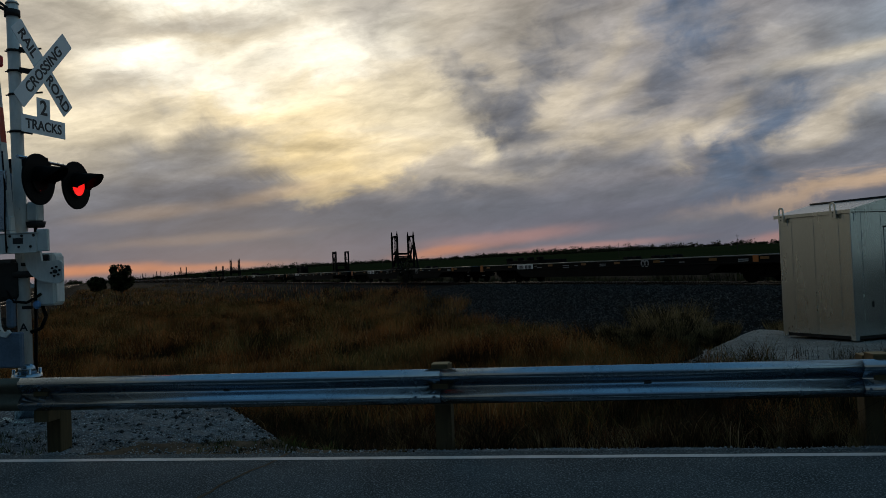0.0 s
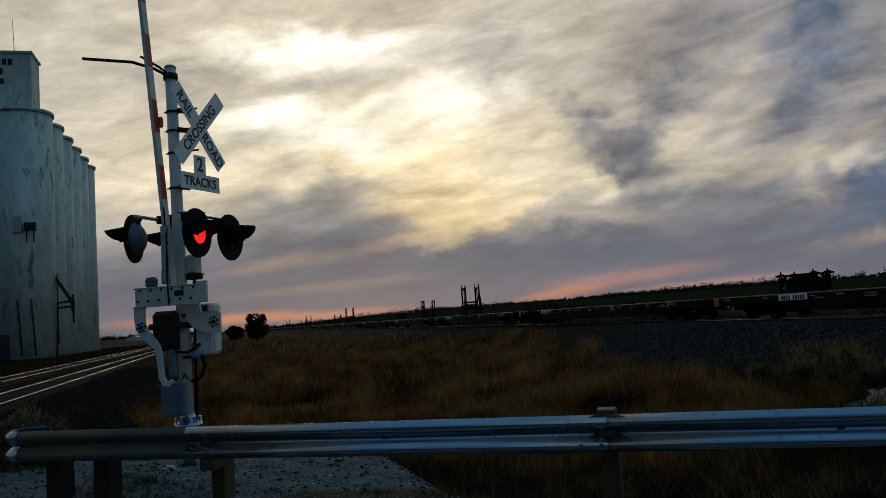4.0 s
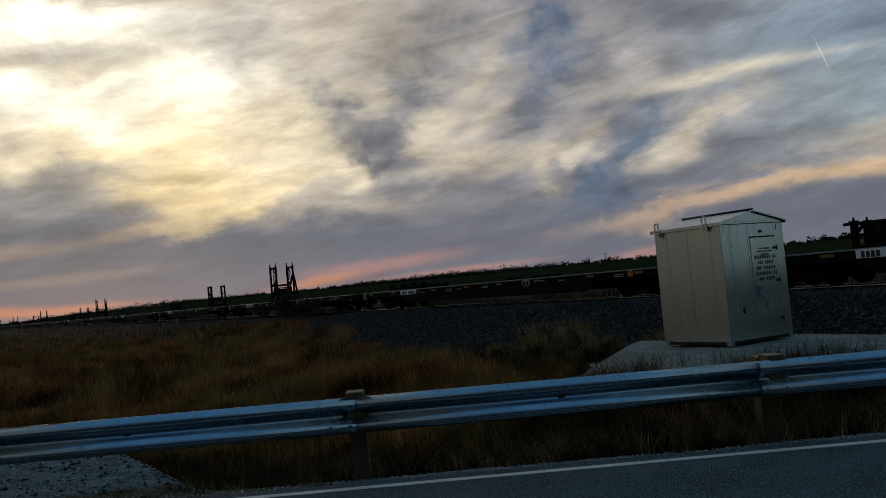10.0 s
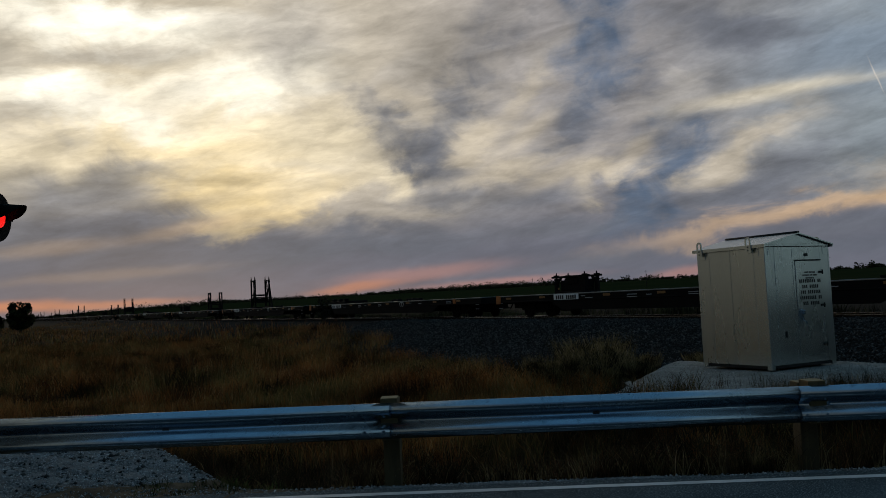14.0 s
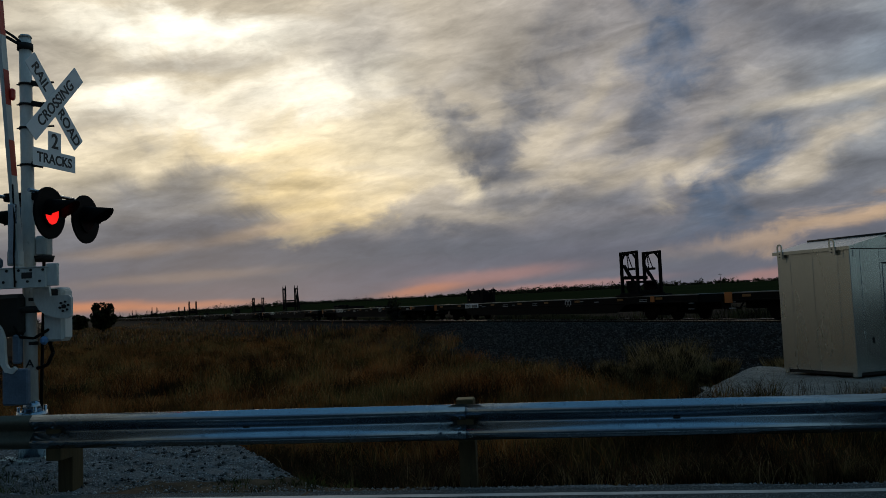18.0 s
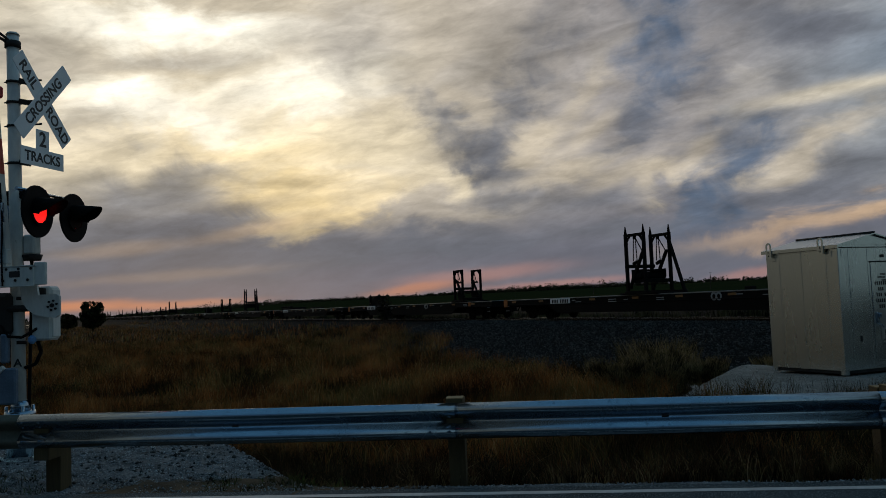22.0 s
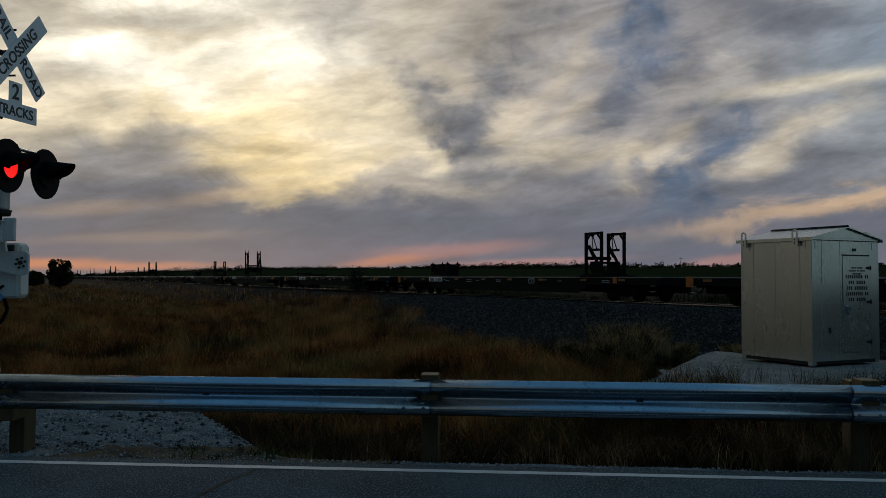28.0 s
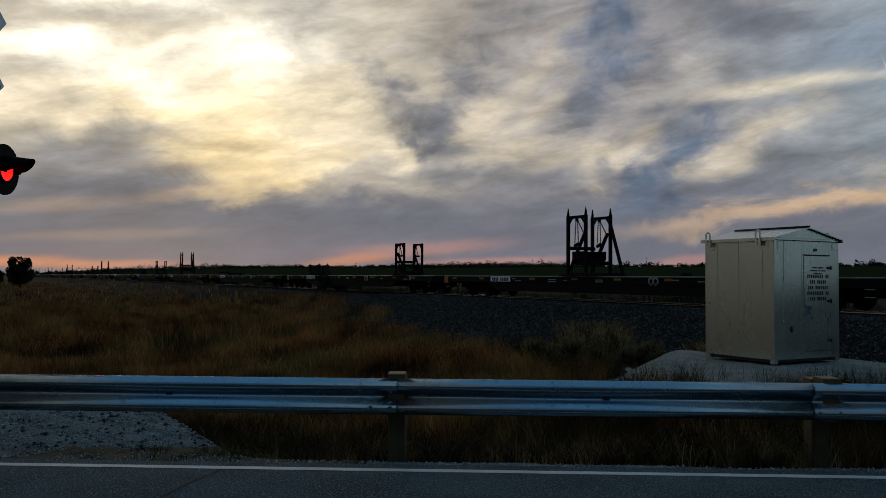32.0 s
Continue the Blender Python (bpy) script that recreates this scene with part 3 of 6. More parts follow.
def ground_z(x, y):
    x, y = np.asarray(x, float), np.asarray(y, float)
    u, v = NX * x + NY * y, NY * x - NX * y
    z = -0.86 + 0.10 * bumps(x, y, 4.1) + 0.03 * bumps(x, y, 0.9, 1.0)
    # the field beyond the railway rises to a low ridge
    z = z + step(u, 40, 520) * (9.2 + 0.0055 * np.maximum(-v, 0)) + step(u, 60, 400) * 0.4 * bumps(x, y, 90.0, 2.0)
    # left tracks lie on a low bank
    z = z + step(u, -3.6, -5.6) * 0.12
    # bank of the train's track
    z = np.maximum(z, -0.95 + 1.22 * step(u, 16.5, 22.6) * (1 - step(u, 27.4, 33.0)))
    # pad of the signal hut
    pad = step(x - 0.40 * (y - 14.4), 1.9, 3.8) * step(y, 9.6, 12.8) * (1 - step(u - 1.7 * step(x, 7.6, 9.4), 15.6, 16.9))
    z = np.maximum(z, -0.95 + pad * (0.74 + 0.02 * bumps(x, y, 0.8)))
    # pad round the crossing signal, cut off by a slope towards the ditch
    pad = step(-(x + 0.70 * (y - 6.0)), 0.75, 1.2) * (1 - step(y, 8.5, 10.2)) * step(u, -5.2, -4.0)
    z = np.maximum(z, -0.9 + pad * (0.9 + 0.015 * bumps(x, y, 0.5)))
    # the road bed and its narrow shoulder
    road = 1 - step(y, 6.15, 7.9)
    z = z * (1 - road) + road * (-0.03 - 0.02 * step(y, 5.9, 6.3))
    return np.where(y < 5.6, -0.05, z)


def axis(lo, hi, near_lo, near_hi, fine, grow):
    """Even steps in the middle, growing outwards."""
    mid = list(np.arange(near_lo, near_hi, fine))
    out, s, p = [], fine, near_lo
    while p > lo:
        s *= grow
        p -= s
        out.append(p)
    right, s, p = [], fine, mid[-1]
    while p < hi:
        s *= grow
        p += s
        right.append(p)
    return np.array(out[::-1] + mid + right)


def sheet_mesh(name, xs, ys, height, material, lift=0.0):
    gx, gy = np.meshgrid(xs, ys)
    gz = height(gx, gy) + lift
    verts = np.stack([gx, gy, gz], -1).reshape(-1, 3)
    w, h = len(xs), len(ys)
    i = (np.arange(h - 1)[:, None] * w + np.arange(w - 1)).ravel()
    faces = np.stack([i, i + 1, i + w + 1, i + w], -1)
    ob = from_arrays(name, verts, faces, material)
    return smooth_all(ob)


def bank_z(x, y):
    """The top of the ground or of the ballast bank lying on it."""
    u = NX * np.asarray(x, float) + NY * np.asarray(y, float)
    return np.maximum(ground_z(x, y), np.interp(u, [p[0] for p in BANK], [p[1] for p in BANK], -9, -9))


BANK = [(15.6, -1.0), (16.2, -0.86), (17.2, -0.68), (18.2, -0.44), (19.2, -0.22), (20.2, 0.0), (21.2, 0.22), (22.2, 0.38), (23.2, 0.43), (23.8, 0.43),
        (26.2, 0.43), (26.8, 0.43), (28.2, 0.25), (30.0, -0.3), (32.0, -0.9)]
ground = sheet_mesh("ground", axis(-2600, 2600, -13.0, 17.0, 0.25, 1.09), axis(-1200, 3000, 5.0, 24.0, 0.25, 1.09), ground_z, None)
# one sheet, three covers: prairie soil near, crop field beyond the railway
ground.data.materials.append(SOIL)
ground.data.materials.append(FIELD)
for f in ground.data.polygons:
    cx, cy, _ = f.center
    if NX * cx + NY * cy > 130:
        f.material_index = 1
tagged(ground, "brown prairie soil running into green crop fields", "ground", kind="structure")

# road: worn asphalt with a white edge line
bm = bmesh.new()
xs = [-60 + 2 * i for i in range(61)]
for i, x in enumerate(xs[:-1]):
    a, b = xs[i], xs[i + 1]
    wob = [0.03 * math.sin(p * 0.9) + 0.02 * math.sin(p * 2.3) for p in (a, b)]
    vs = [bm.verts.new(p) for p in ((a, -9.0, 0), (b, -9.0, 0), (b, 5.98 + wob[1], 0), (a, 5.98 + wob[0], 0))]
    bm.faces.new(vs)
    ws = [bm.verts.new(p) for p in ((a, 5.98 + wob[0], -0.12), (b, 5.98 + wob[1], -0.12))]
    bm.faces.new((vs[3], vs[2], ws[1], ws[0]))
road = part("road", bm, ASPHALT)
tagged(road, "worn grey asphalt road with fine cracks", "road", kind="structure")
bm = bmesh.new()
for i in range(240):
    a, b = -30 + 0.25 * i, -30 + 0.25 * (i + 1)
    e = [0.006 * noise.noise((p * 3, 0, 0)) for p in (a, b)]
    f = [0.006 * noise.noise((p * 3, 9, 0)) for p in (a, b)]
    bm.faces.new([bm.verts.new(p) for p in ((a, 5.70 + e[0], 0.004), (b, 5.70 + e[1], 0.004), (b, 5.80 + f[1], 0.004), (a, 5.80 + f[0], 0.004))])
edge_line = part("edge_line", bm, LINE_PAINT)
tagged(edge_line, "worn white painted edge line on the asphalt", "road marking", kind="structure")
bm = bmesh.new()
x, y = -1.30, 5.98
pts = []
for i in range(26):
    pts.append((x, y))
    x += -0.022 + 0.11 * noise.noise((i * 0.5, 3, 0))
    y -= 0.16
for (a, b), (c, d) in zip(pts, pts[1:]):
    w = 0.016 + 0.012 * noise.noise((b * 5, 1, 0))
    bm.faces.new([bm.verts.new(p) for p in ((a - w, b, 0.003), (c - w, d, 0.003), (c + w, d, 0.003), (a + w, b, 0.003))])
crack = part("road_crack", bm, DIRT)
tagged(crack, "thin crack across the asphalt filled with soil", "crack", kind="structure")


def pad_sheet(name, x0, x1, y0, y1, keep, material, label, step_size=0.12, rough=0.02):
    xs, ys = np.arange(x0, x1, step_size), np.arange(y0, y1, step_size)
    gx, gy = np.meshgrid(xs, ys)
    gz = ground_z(gx, gy) + 0.012 + rough * bumps(gx, gy, 0.11, 4.0) * 0.5 + rough * 0.5 * bumps(gx, gy, 0.05, 5.0)
    mask = keep(gx, gy)
    w = len(xs)
    verts = np.stack([gx, gy, gz], -1).reshape(-1, 3)
    cell = (mask[:-1, :-1] & mask[1:, :-1] & mask[:-1, 1:] & mask[1:, 1:]).ravel()
    i = (np.arange(len(ys) - 1)[:, None] * w + np.arange(w - 1)).ravel()[cell]
    used, back = np.unique(np.stack([i, i + 1, i + w + 1, i + w], -1), return_inverse=True)
    ob = from_arrays(name, verts[used], back.reshape(-1, 4), material)
    smooth_all(ob)
    return tagged(ob, label, "gravel", kind="structure")


def left_pad(x, y):
    n = 0.12 * bumps(x, y, 0.35, 1.0)
    return (-(x + 0.70 * (y - 6.0)) > 1.12 + 0.6 * n) & (y < 9.2 + 2 * n) & (y > 6.0 + 0.62 * step(x, -3.5, -3.0) + n) & (NX * x + NY * y > -4.9 + n)


def hut_pad(x, y):
    n = 0.25 * bumps(x, y, 0.6, 2.0)
    return (x - 0.40 * (y - 14.4) > 2.15 + n) & (y > 12.5 + 2 * n - 1.0 * step(x, 4.4, 4.8) * (1 - step(x, 5.2, 5.7))) & (NX * x + NY * y < 16.4 + 1.6 * step(x, 7.6, 9.4) + 0.5 * n)


def shoulder(x, y):
    n = 0.15 * bumps(x, y, 0.4, 3.0)
    return (y > 5.95) & (y < 6.32 + n + 0.25 * (x < -0.6))


pad_sheet("gravel_pad", -9.5, -0.6, 5.9, 10.0, left_pad, GRAVEL, "pale limestone gravel pad under the crossing signal", 0.07)
pad_sheet("gravel_pad", 1.6, 19.0, 8.0, 22.0, hut_pad, MOUND_GRAVEL, "pale limestone gravel mound under the metal hut", 0.10)
def dirt(x, y):
    n = 0.15 * bumps(x, y, 0.33, 5.0)
    return (x > -3.3 + 2 * n) & (x < -0.45 + 2 * n)


pad_sheet("road_shoulder", -12.0, 14.0, 5.9, 6.9, lambda x, y: shoulder(x, y) & ~dirt(x, y), GRAVEL, "narrow gravel shoulder along the asphalt", 0.08)
pad_sheet("dirt_strip", -4.0, 0.2, 5.9, 7.2, lambda x, y: (y > 5.95) & (y < 6.75 + 0.15 * bumps(x, y, 0.4, 3.0)) & dirt(x, y), DIRT, "strip of dry brown dirt along the road edge", 0.06)


def along(name, profile, v0, v1, steps, material, wobble=0.0):
    """A sheet along the tracks from a profile of (u, z)."""
    vs = np.linspace(v0, v1, steps)
    us = np.array([p[0] for p in profile])
    zs = np.array([p[1] for p in profile])
    verts = []
    for v in vs:
        for u, z in zip(us, zs):
            k = wobble * (noise.noise((u * 1.3, v * 1.3, 0.0)) + 0.6 * noise.noise((u * 4.0, v * 4.0, 3.0)))
            verts.append(uv(u, v, z + k))
    w = len(us)
    faces = [(i * w + j, i * w + j + 1, (i + 1) * w + j + 1, (i + 1) * w + j) for i in range(steps - 1) for j in range(w - 1)]
    mesh = bpy.data.meshes.new(name)
    mesh.from_pydata([tuple(p) for p in verts], [], faces)
    mesh.update()
    return placed(name, mesh, material)


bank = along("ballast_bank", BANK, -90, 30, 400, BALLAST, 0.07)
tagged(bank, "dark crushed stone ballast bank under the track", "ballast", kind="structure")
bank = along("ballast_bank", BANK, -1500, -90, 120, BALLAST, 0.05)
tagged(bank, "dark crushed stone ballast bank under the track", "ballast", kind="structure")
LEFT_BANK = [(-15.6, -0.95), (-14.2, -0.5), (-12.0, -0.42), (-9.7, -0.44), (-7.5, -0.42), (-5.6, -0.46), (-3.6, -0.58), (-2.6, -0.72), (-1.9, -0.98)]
bank = along("ballast_bank", LEFT_BANK, -1500, 20, 600, DARKER_BALLAST, 0.05)
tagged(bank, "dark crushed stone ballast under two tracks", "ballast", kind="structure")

RAIL = [(-0.07, -0.16), (0.07, -0.16), (0.065, -0.145), (0.012, -0.125), (0.012, -0.04), (0.036, -0.03), (0.036, -0.004), (-0.036, -0.004), (-0.036, -0.03), (-0.012, -0.04), (-0.012, -0.125), (-0.065, -0.145)]


def lay_track(u, z, v0, v1, label, tie_from, tie_to):
    angle = math.degrees(math.atan2(-NX, NY))
    track = thing("railway_track", label, "railway track", Matrix.Translation(uv(u, 0, z)) @ pose(0, 0, 0, 0, 0, angle), "railway tracks", "structure")
    for side in (-0.755, 0.755):
        rail = part("rail", extrude([(side + y, h) for y, h in RAIL], v0, v1), RAIL_SIDE, track)
        part("rail_head", extrude([(side - 0.038, -0.030), (side + 0.038, -0.030), (side + 0.038, -0.014), (side + 0.034, -0.005), (side + 0.025, 0.0), (side - 0.025, 0.0), (side - 0.034, -0.005), (side - 0.038, -0.014)], v0, v1), RAIL_HEAD, rail, "polished steel running surface")
    mesh = None
    v = tie_from
    while v < tie_to:
        if mesh is None:
            tie = part("tie", block(0.23, 2.6, 0.18, 0, 0, -0.25, 0.012), TIE_WOOD, track)
            mesh = tie.data
        else:
            tie = placed("tie", mesh, None, track)
        tie.matrix_basis = pose(v, 0.02 * random.uniform(-1, 1), 0, 0, 0, random.uniform(-0.8, 0.8))
        v += 0.53
    return track


lay_track(TRACK, RAIL_Z, -1500, 30, "single railway track on a ballast bank", -75, 0)
lay_track(-7.75, -0.22, -1500, 20, "railway track with polished rails beside the crossing", -60, -5)
lay_track(-12.0, -0.22, -1500, 20, "railway track with polished rails beside the grain elevator", -60, -5)

# ---- guard rail beside the road ----
WAVE = [(0.060, 0.156), (0.040, 0.142), (0.010, 0.118), (0.0, 0.100), (0.004, 0.080), (0.022, 0.058), (0.058, 0.026), (0.078, 0.012), (0.081, 0.0)]
WAVE = [(y * 0.86, z) for y, z in WAVE]
WAVE = WAVE + [(y, -z) for y, z in WAVE[-2::-1]]
RAIL_MID = 0.565


def w_beam(x0, x1, y=6.0, z=RAIL_MID, thick=0.004):
    outline = [(y + a, z + b) for a, b in WAVE] + [(y + a + thick, z + b) for a, b in WAVE[::-1]]
    return extrude(outline, x0, x1, smooth=True)


guard_rail = thing("guard_rail", "galvanised W-beam guard rail on wooden posts beside the road", "guard rail")
for k in range(-1, 3):
    x0 = 3.81 * k
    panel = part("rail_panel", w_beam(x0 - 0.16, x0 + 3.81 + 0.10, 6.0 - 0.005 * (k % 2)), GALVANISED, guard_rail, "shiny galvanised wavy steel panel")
    # oval slot at mid span and the splice bolts
    part("slot", block(0.06, 0.008, 0.015, x0 + 1.905, 6.064, RAIL_MID, 0.0), SIGN_BLACK, panel)
    for dx in (-0.12, 0.05):
        for dz in (0.085, 0.042, -0.042, -0.085):
            face = 5.998 + float(np.interp(abs(dz), [q[1] for q in WAVE[8::-1]], [q[0] for q in WAVE[8::-1]]))
            part("splice_bolt", rod((x0 + dx, face - 0.006, RAIL_MID + dz), (x0 + dx, face + 0.004, RAIL_MID + dz), 0.011, 0.012, sides=8), GALVANISED, panel)
    part("post_bolt", block(0.08, 0.008, 0.038, x0 + 0.06, 6.062, RAIL_MID, 0.002), GALVANISED, panel)
for k, x in enumerate((-3.78, 0.08, 3.80, 7.60, 11.4)):
    drop = 0.10 if k == 0 else 0.0
    post = part("post", block(0.15, 0.19, 1.45, x, 6.36, -drop, 0.006), POST_WOOD, guard_rail, "square treated timber post")
    part("post_top", block(0.146, 0.186, 0.006, x, 6.36, 0.727 - drop, 0.0), POST_CUT, post, "pale sawn post top")
    spacer = part("spacer_block", block(0.15, 0.205, 0.36, x + 0.01, 6.155, 0.575 - drop, 0.006, (0, 0, 1.5)), POST_WOOD, guard_rail, "timber spacer block behind the rail")
    part("block_top", block(0.146, 0.20, 0.006, x + 0.01, 6.155, 0.758 - drop, 0.0, (0, 0, 1.5)), POST_CUT, spacer, "pale sawn block top")
# older end section, flared into a round nose
end = part("end_section", w_beam(-6.0, -3.88, 6.006), WEATHERED, guard_rail, "dull weathered steel end section")
bm = bmesh.new()
rows = []
for i in range(13):
    a = radians(15 * i)
    rows.append([bm.verts.new((-6.0 - math.sin(a) * (0.25 - y + 0.02), 6.25 - math.cos(a) * (0.25 - y), RAIL_MID + z)) for y, z in WAVE])
for r0, r1 in zip(rows, rows[1:]):
    for j in range(len(WAVE) - 1):
        bm.faces.new((r0[j], r0[j + 1], r1[j + 1], r1[j])).smooth = True
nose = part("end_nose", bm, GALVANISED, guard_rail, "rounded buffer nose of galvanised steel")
mod = nose.modifiers.new("thick", "SOLIDIFY")
mod.thickness = 0.004
# near-black tie timber puts the shadow on the end posts into their colour
part("end_post", block(0.20, 0.20, 1.3, -5.75, 6.36, -0.06, 0.006), TIE_WOOD, guard_rail, "timber end post coloured dark for its shadow")
part("end_post", block(0.20, 0.20, 1.3, -5.15, 6.36, -0.06, 0.006), TIE_WOOD, guard_rail, "timber end post coloured dark for its shadow")

# ---- metal signal hut ----
HUT_W, HUT_D, HUT_H = 2.08, 1.87, 2.55
hut = thing("signal_hut", "bare aluminium signal hut with a closed door on gravel", "signal hut",
            Matrix.Translation((6.98, 16.30, -0.165)) @ pose(0, 0, 0, 0, 0, 31.2))
# local x along the door side, y into the hut
part("base_frame", block(HUT_W - 0.04, HUT_D - 0.04, 0.07, HUT_W / 2, HUT_D / 2, 0.055, 0.008), DARK_METAL, hut, "dark steel base frame")
for x in (0.06, HUT_W - 0.06):
    for y in (0.06, HUT_D - 0.06):
        part("corner_foot", block(0.12, 0.12, 0.14, x, y, 0.07, 0.01), ALUMINIUM, hut)
T = 0.03
part("side_panel", block(T, HUT_D, HUT_H, T / 2, HUT_D / 2, 0.09 + HUT_H / 2, 0.004), ALUMINIUM, hut, "plain aluminium side wall with vertical seams")
part("side_panel", block(T, HUT_D, HUT_H, HUT_W - T / 2, HUT_D / 2, 0.09 + HUT_H / 2, 0.004), ALUMINIUM, hut)
part("back_panel", block(HUT_W - 2 * T, T, HUT_H, HUT_W / 2, HUT_D - T / 2, 0.09 + HUT_H / 2, 0.0), ALUMINIUM, hut)
DX0, DX1, DZ0, DZ1 = 0.92, 1.76, 0.24, 2.28
front = part("front_panel", block(DX0 - T, T, HUT_H, (DX0 + T) / 2, T / 2, 0.09 + HUT_H / 2, 0.003), ALUMINIUM, hut, "aluminium front wall beside the door")
part("front_panel", block(HUT_W - T - DX1, T, HUT_H, (HUT_W - T + DX1) / 2, T / 2, 0.09 + HUT_H / 2, 0.003), ALUMINIUM, hut)
part("front_panel", block(DX1 - DX0, T, HUT_H + 0.09 - DZ1, (DX0 + DX1) / 2, T / 2, (DZ1 + HUT_H + 0.09) / 2, 0.003), ALUMINIUM, hut)
part("front_panel", block(DX1 - DX0, T, DZ0 - 0.09, (DX0 + DX1) / 2, T / 2, (DZ0 + 0.09) / 2, 0.003), ALUMINIUM, hut)
for y in (0.30, 0.93, 1.52):
    part("seam", block(0.005, 0.022, HUT_H - 0.1, -0.003, y, 0.09 + HUT_H / 2, 0.002), ALUMINIUM, hut)
for x in (0.30, 0.86):
    part("seam", block(0.018, 0.006, HUT_H - 0.1, x, -0.003, 0.09 + HUT_H / 2, 0.002), ALUMINIUM, hut)
for x, sx in ((0.0, 1), (HUT_W, -1)):
    for y, sy in ((0.0, 1), (HUT_D, -1)):
        part("corner_trim", block(0.055, 0.055, HUT_H - 0.01, x + sx * 0.024, y + sy * 0.024, 0.09 + HUT_H / 2, 0.008), ALUMINIUM, hut)
door = part("door", block(DX1 - DX0 - 0.016, 0.035, DZ1 - DZ0 - 0.016, (DX0 + DX1) / 2, 0.008, (DZ0 + DZ1) / 2, 0.006), ALUMINIUM, hut, "closed aluminium door")
part("door_gap", block(DX1 - DX0 + 0.03, 0.012, 0.022, (DX0 + DX1) / 2, -0.006, DZ1 + 0.008, 0.002), DARK_METAL, hut, "dark drip edge over the door")
for z in (0.46, 1.30, 2.02):
    hinge = part("hinge", block(0.15, 0.022, 0.05, DX1 - 0.02, -0.02, z, 0.006), DARK_METAL, door, "dark strap hinge")
    part("hinge_pin", rod((DX1 + 0.02, -0.028, z - 0.05), (DX1 + 0.02, -0.028, z + 0.05), 0.014, sides=8), DARK_METAL, hinge)
lock = part("door_lock", block(0.09, 0.03, 0.22, DX0 + 0.10, -0.02, 1.12, 0.008), GALVANISED, door, "bright steel lock case")
part("padlock", block(0.07, 0.035, 0.09, DX0 + 0.15, -0.045, 1.17, 0.012), GALVANISED, lock, "bright steel padlock")
part("handle", pipe([(DX0 + 0.10, -0.03, 1.0), (DX0 + 0.16, -0.07, 0.97), (DX0 + 0.2, -0.07, 0.92)], 0.013), GALVANISED, lock, "bright steel handle")
z = 2.02
for count, high in (((6, 7), 0.032), ((9, 3, 6), 0.032), ((11,), 0.032), ((9, 2), 0.075), ((3, 5), 0.075), ((3, 7), 0.075), ((9, 2), 0.075), ((3, 5), 0.075)):
    size = high * 0.80
    wide = (sum(count) + len(count) - 1) * size
    x = (DX0 + DX1) / 2 + 0.03 - wide / 2
    for word in count:
        for i in range(word):
            part("lettering_bar", block(size * 0.66, 0.002, high, x + size / 2, -0.0115, z, 0.0), SIGN_BLACK, door)
            x += size
        x += size
    z -= high + (0.03 if high < 0.05 else 0.045)
part("vent", block(0.10, 0.02, 0.06, 1.30, -0.01, 2.40, 0.004), DARK_METAL, hut)
part("socket", block(0.05, 0.02, 0.12, 0.52, -0.01, 0.72, 0.006), DARK_METAL, hut)
# low gabled roof with its ridge running back
EAVE = HUT_H + 0.09
OUT = 0.07
prof = [(-OUT, EAVE), (HUT_W / 2, EAVE + 0.24), (HUT_W + OUT, EAVE), (HUT_W + OUT, EAVE - 0.07), (HUT_W + OUT - 0.02, EAVE - 0.07), (HUT_W + OUT - 0.02, EAVE - 0.02),
        (HUT_W / 2, EAVE + 0.215), (-OUT + 0.02, EAVE - 0.02), (-OUT + 0.02, EAVE - 0.07), (-OUT, EAVE - 0.07)]
roof = plate(prof, HUT_D + 2 * OUT, Matrix(((1, 0, 0, 0), (0, 0, 1, -OUT), (0, 1, 0, 0), (0, 0, 0, 1))))
roof = part("roof", roof, ALUMINIUM, hut, "low gabled aluminium roof")
for y in (0.0, HUT_D - T):
    part("gable", plate([(0.0, EAVE - 0.01), (HUT_W, EAVE - 0.01), (HUT_W / 2, EAVE + 0.215)], T, Matrix(((1, 0, 0, 0), (0, 0, 1, y), (0, 1, 0, 0), (0, 0, 0, 1)))), ALUMINIUM, hut)
part("ridge_cap", rod((HUT_W / 2, -OUT, EAVE + 0.255), (HUT_W / 2, HUT_D + OUT, EAVE + 0.255), 0.022, sides=8), DARK_METAL, roof, "dark ridge bar")
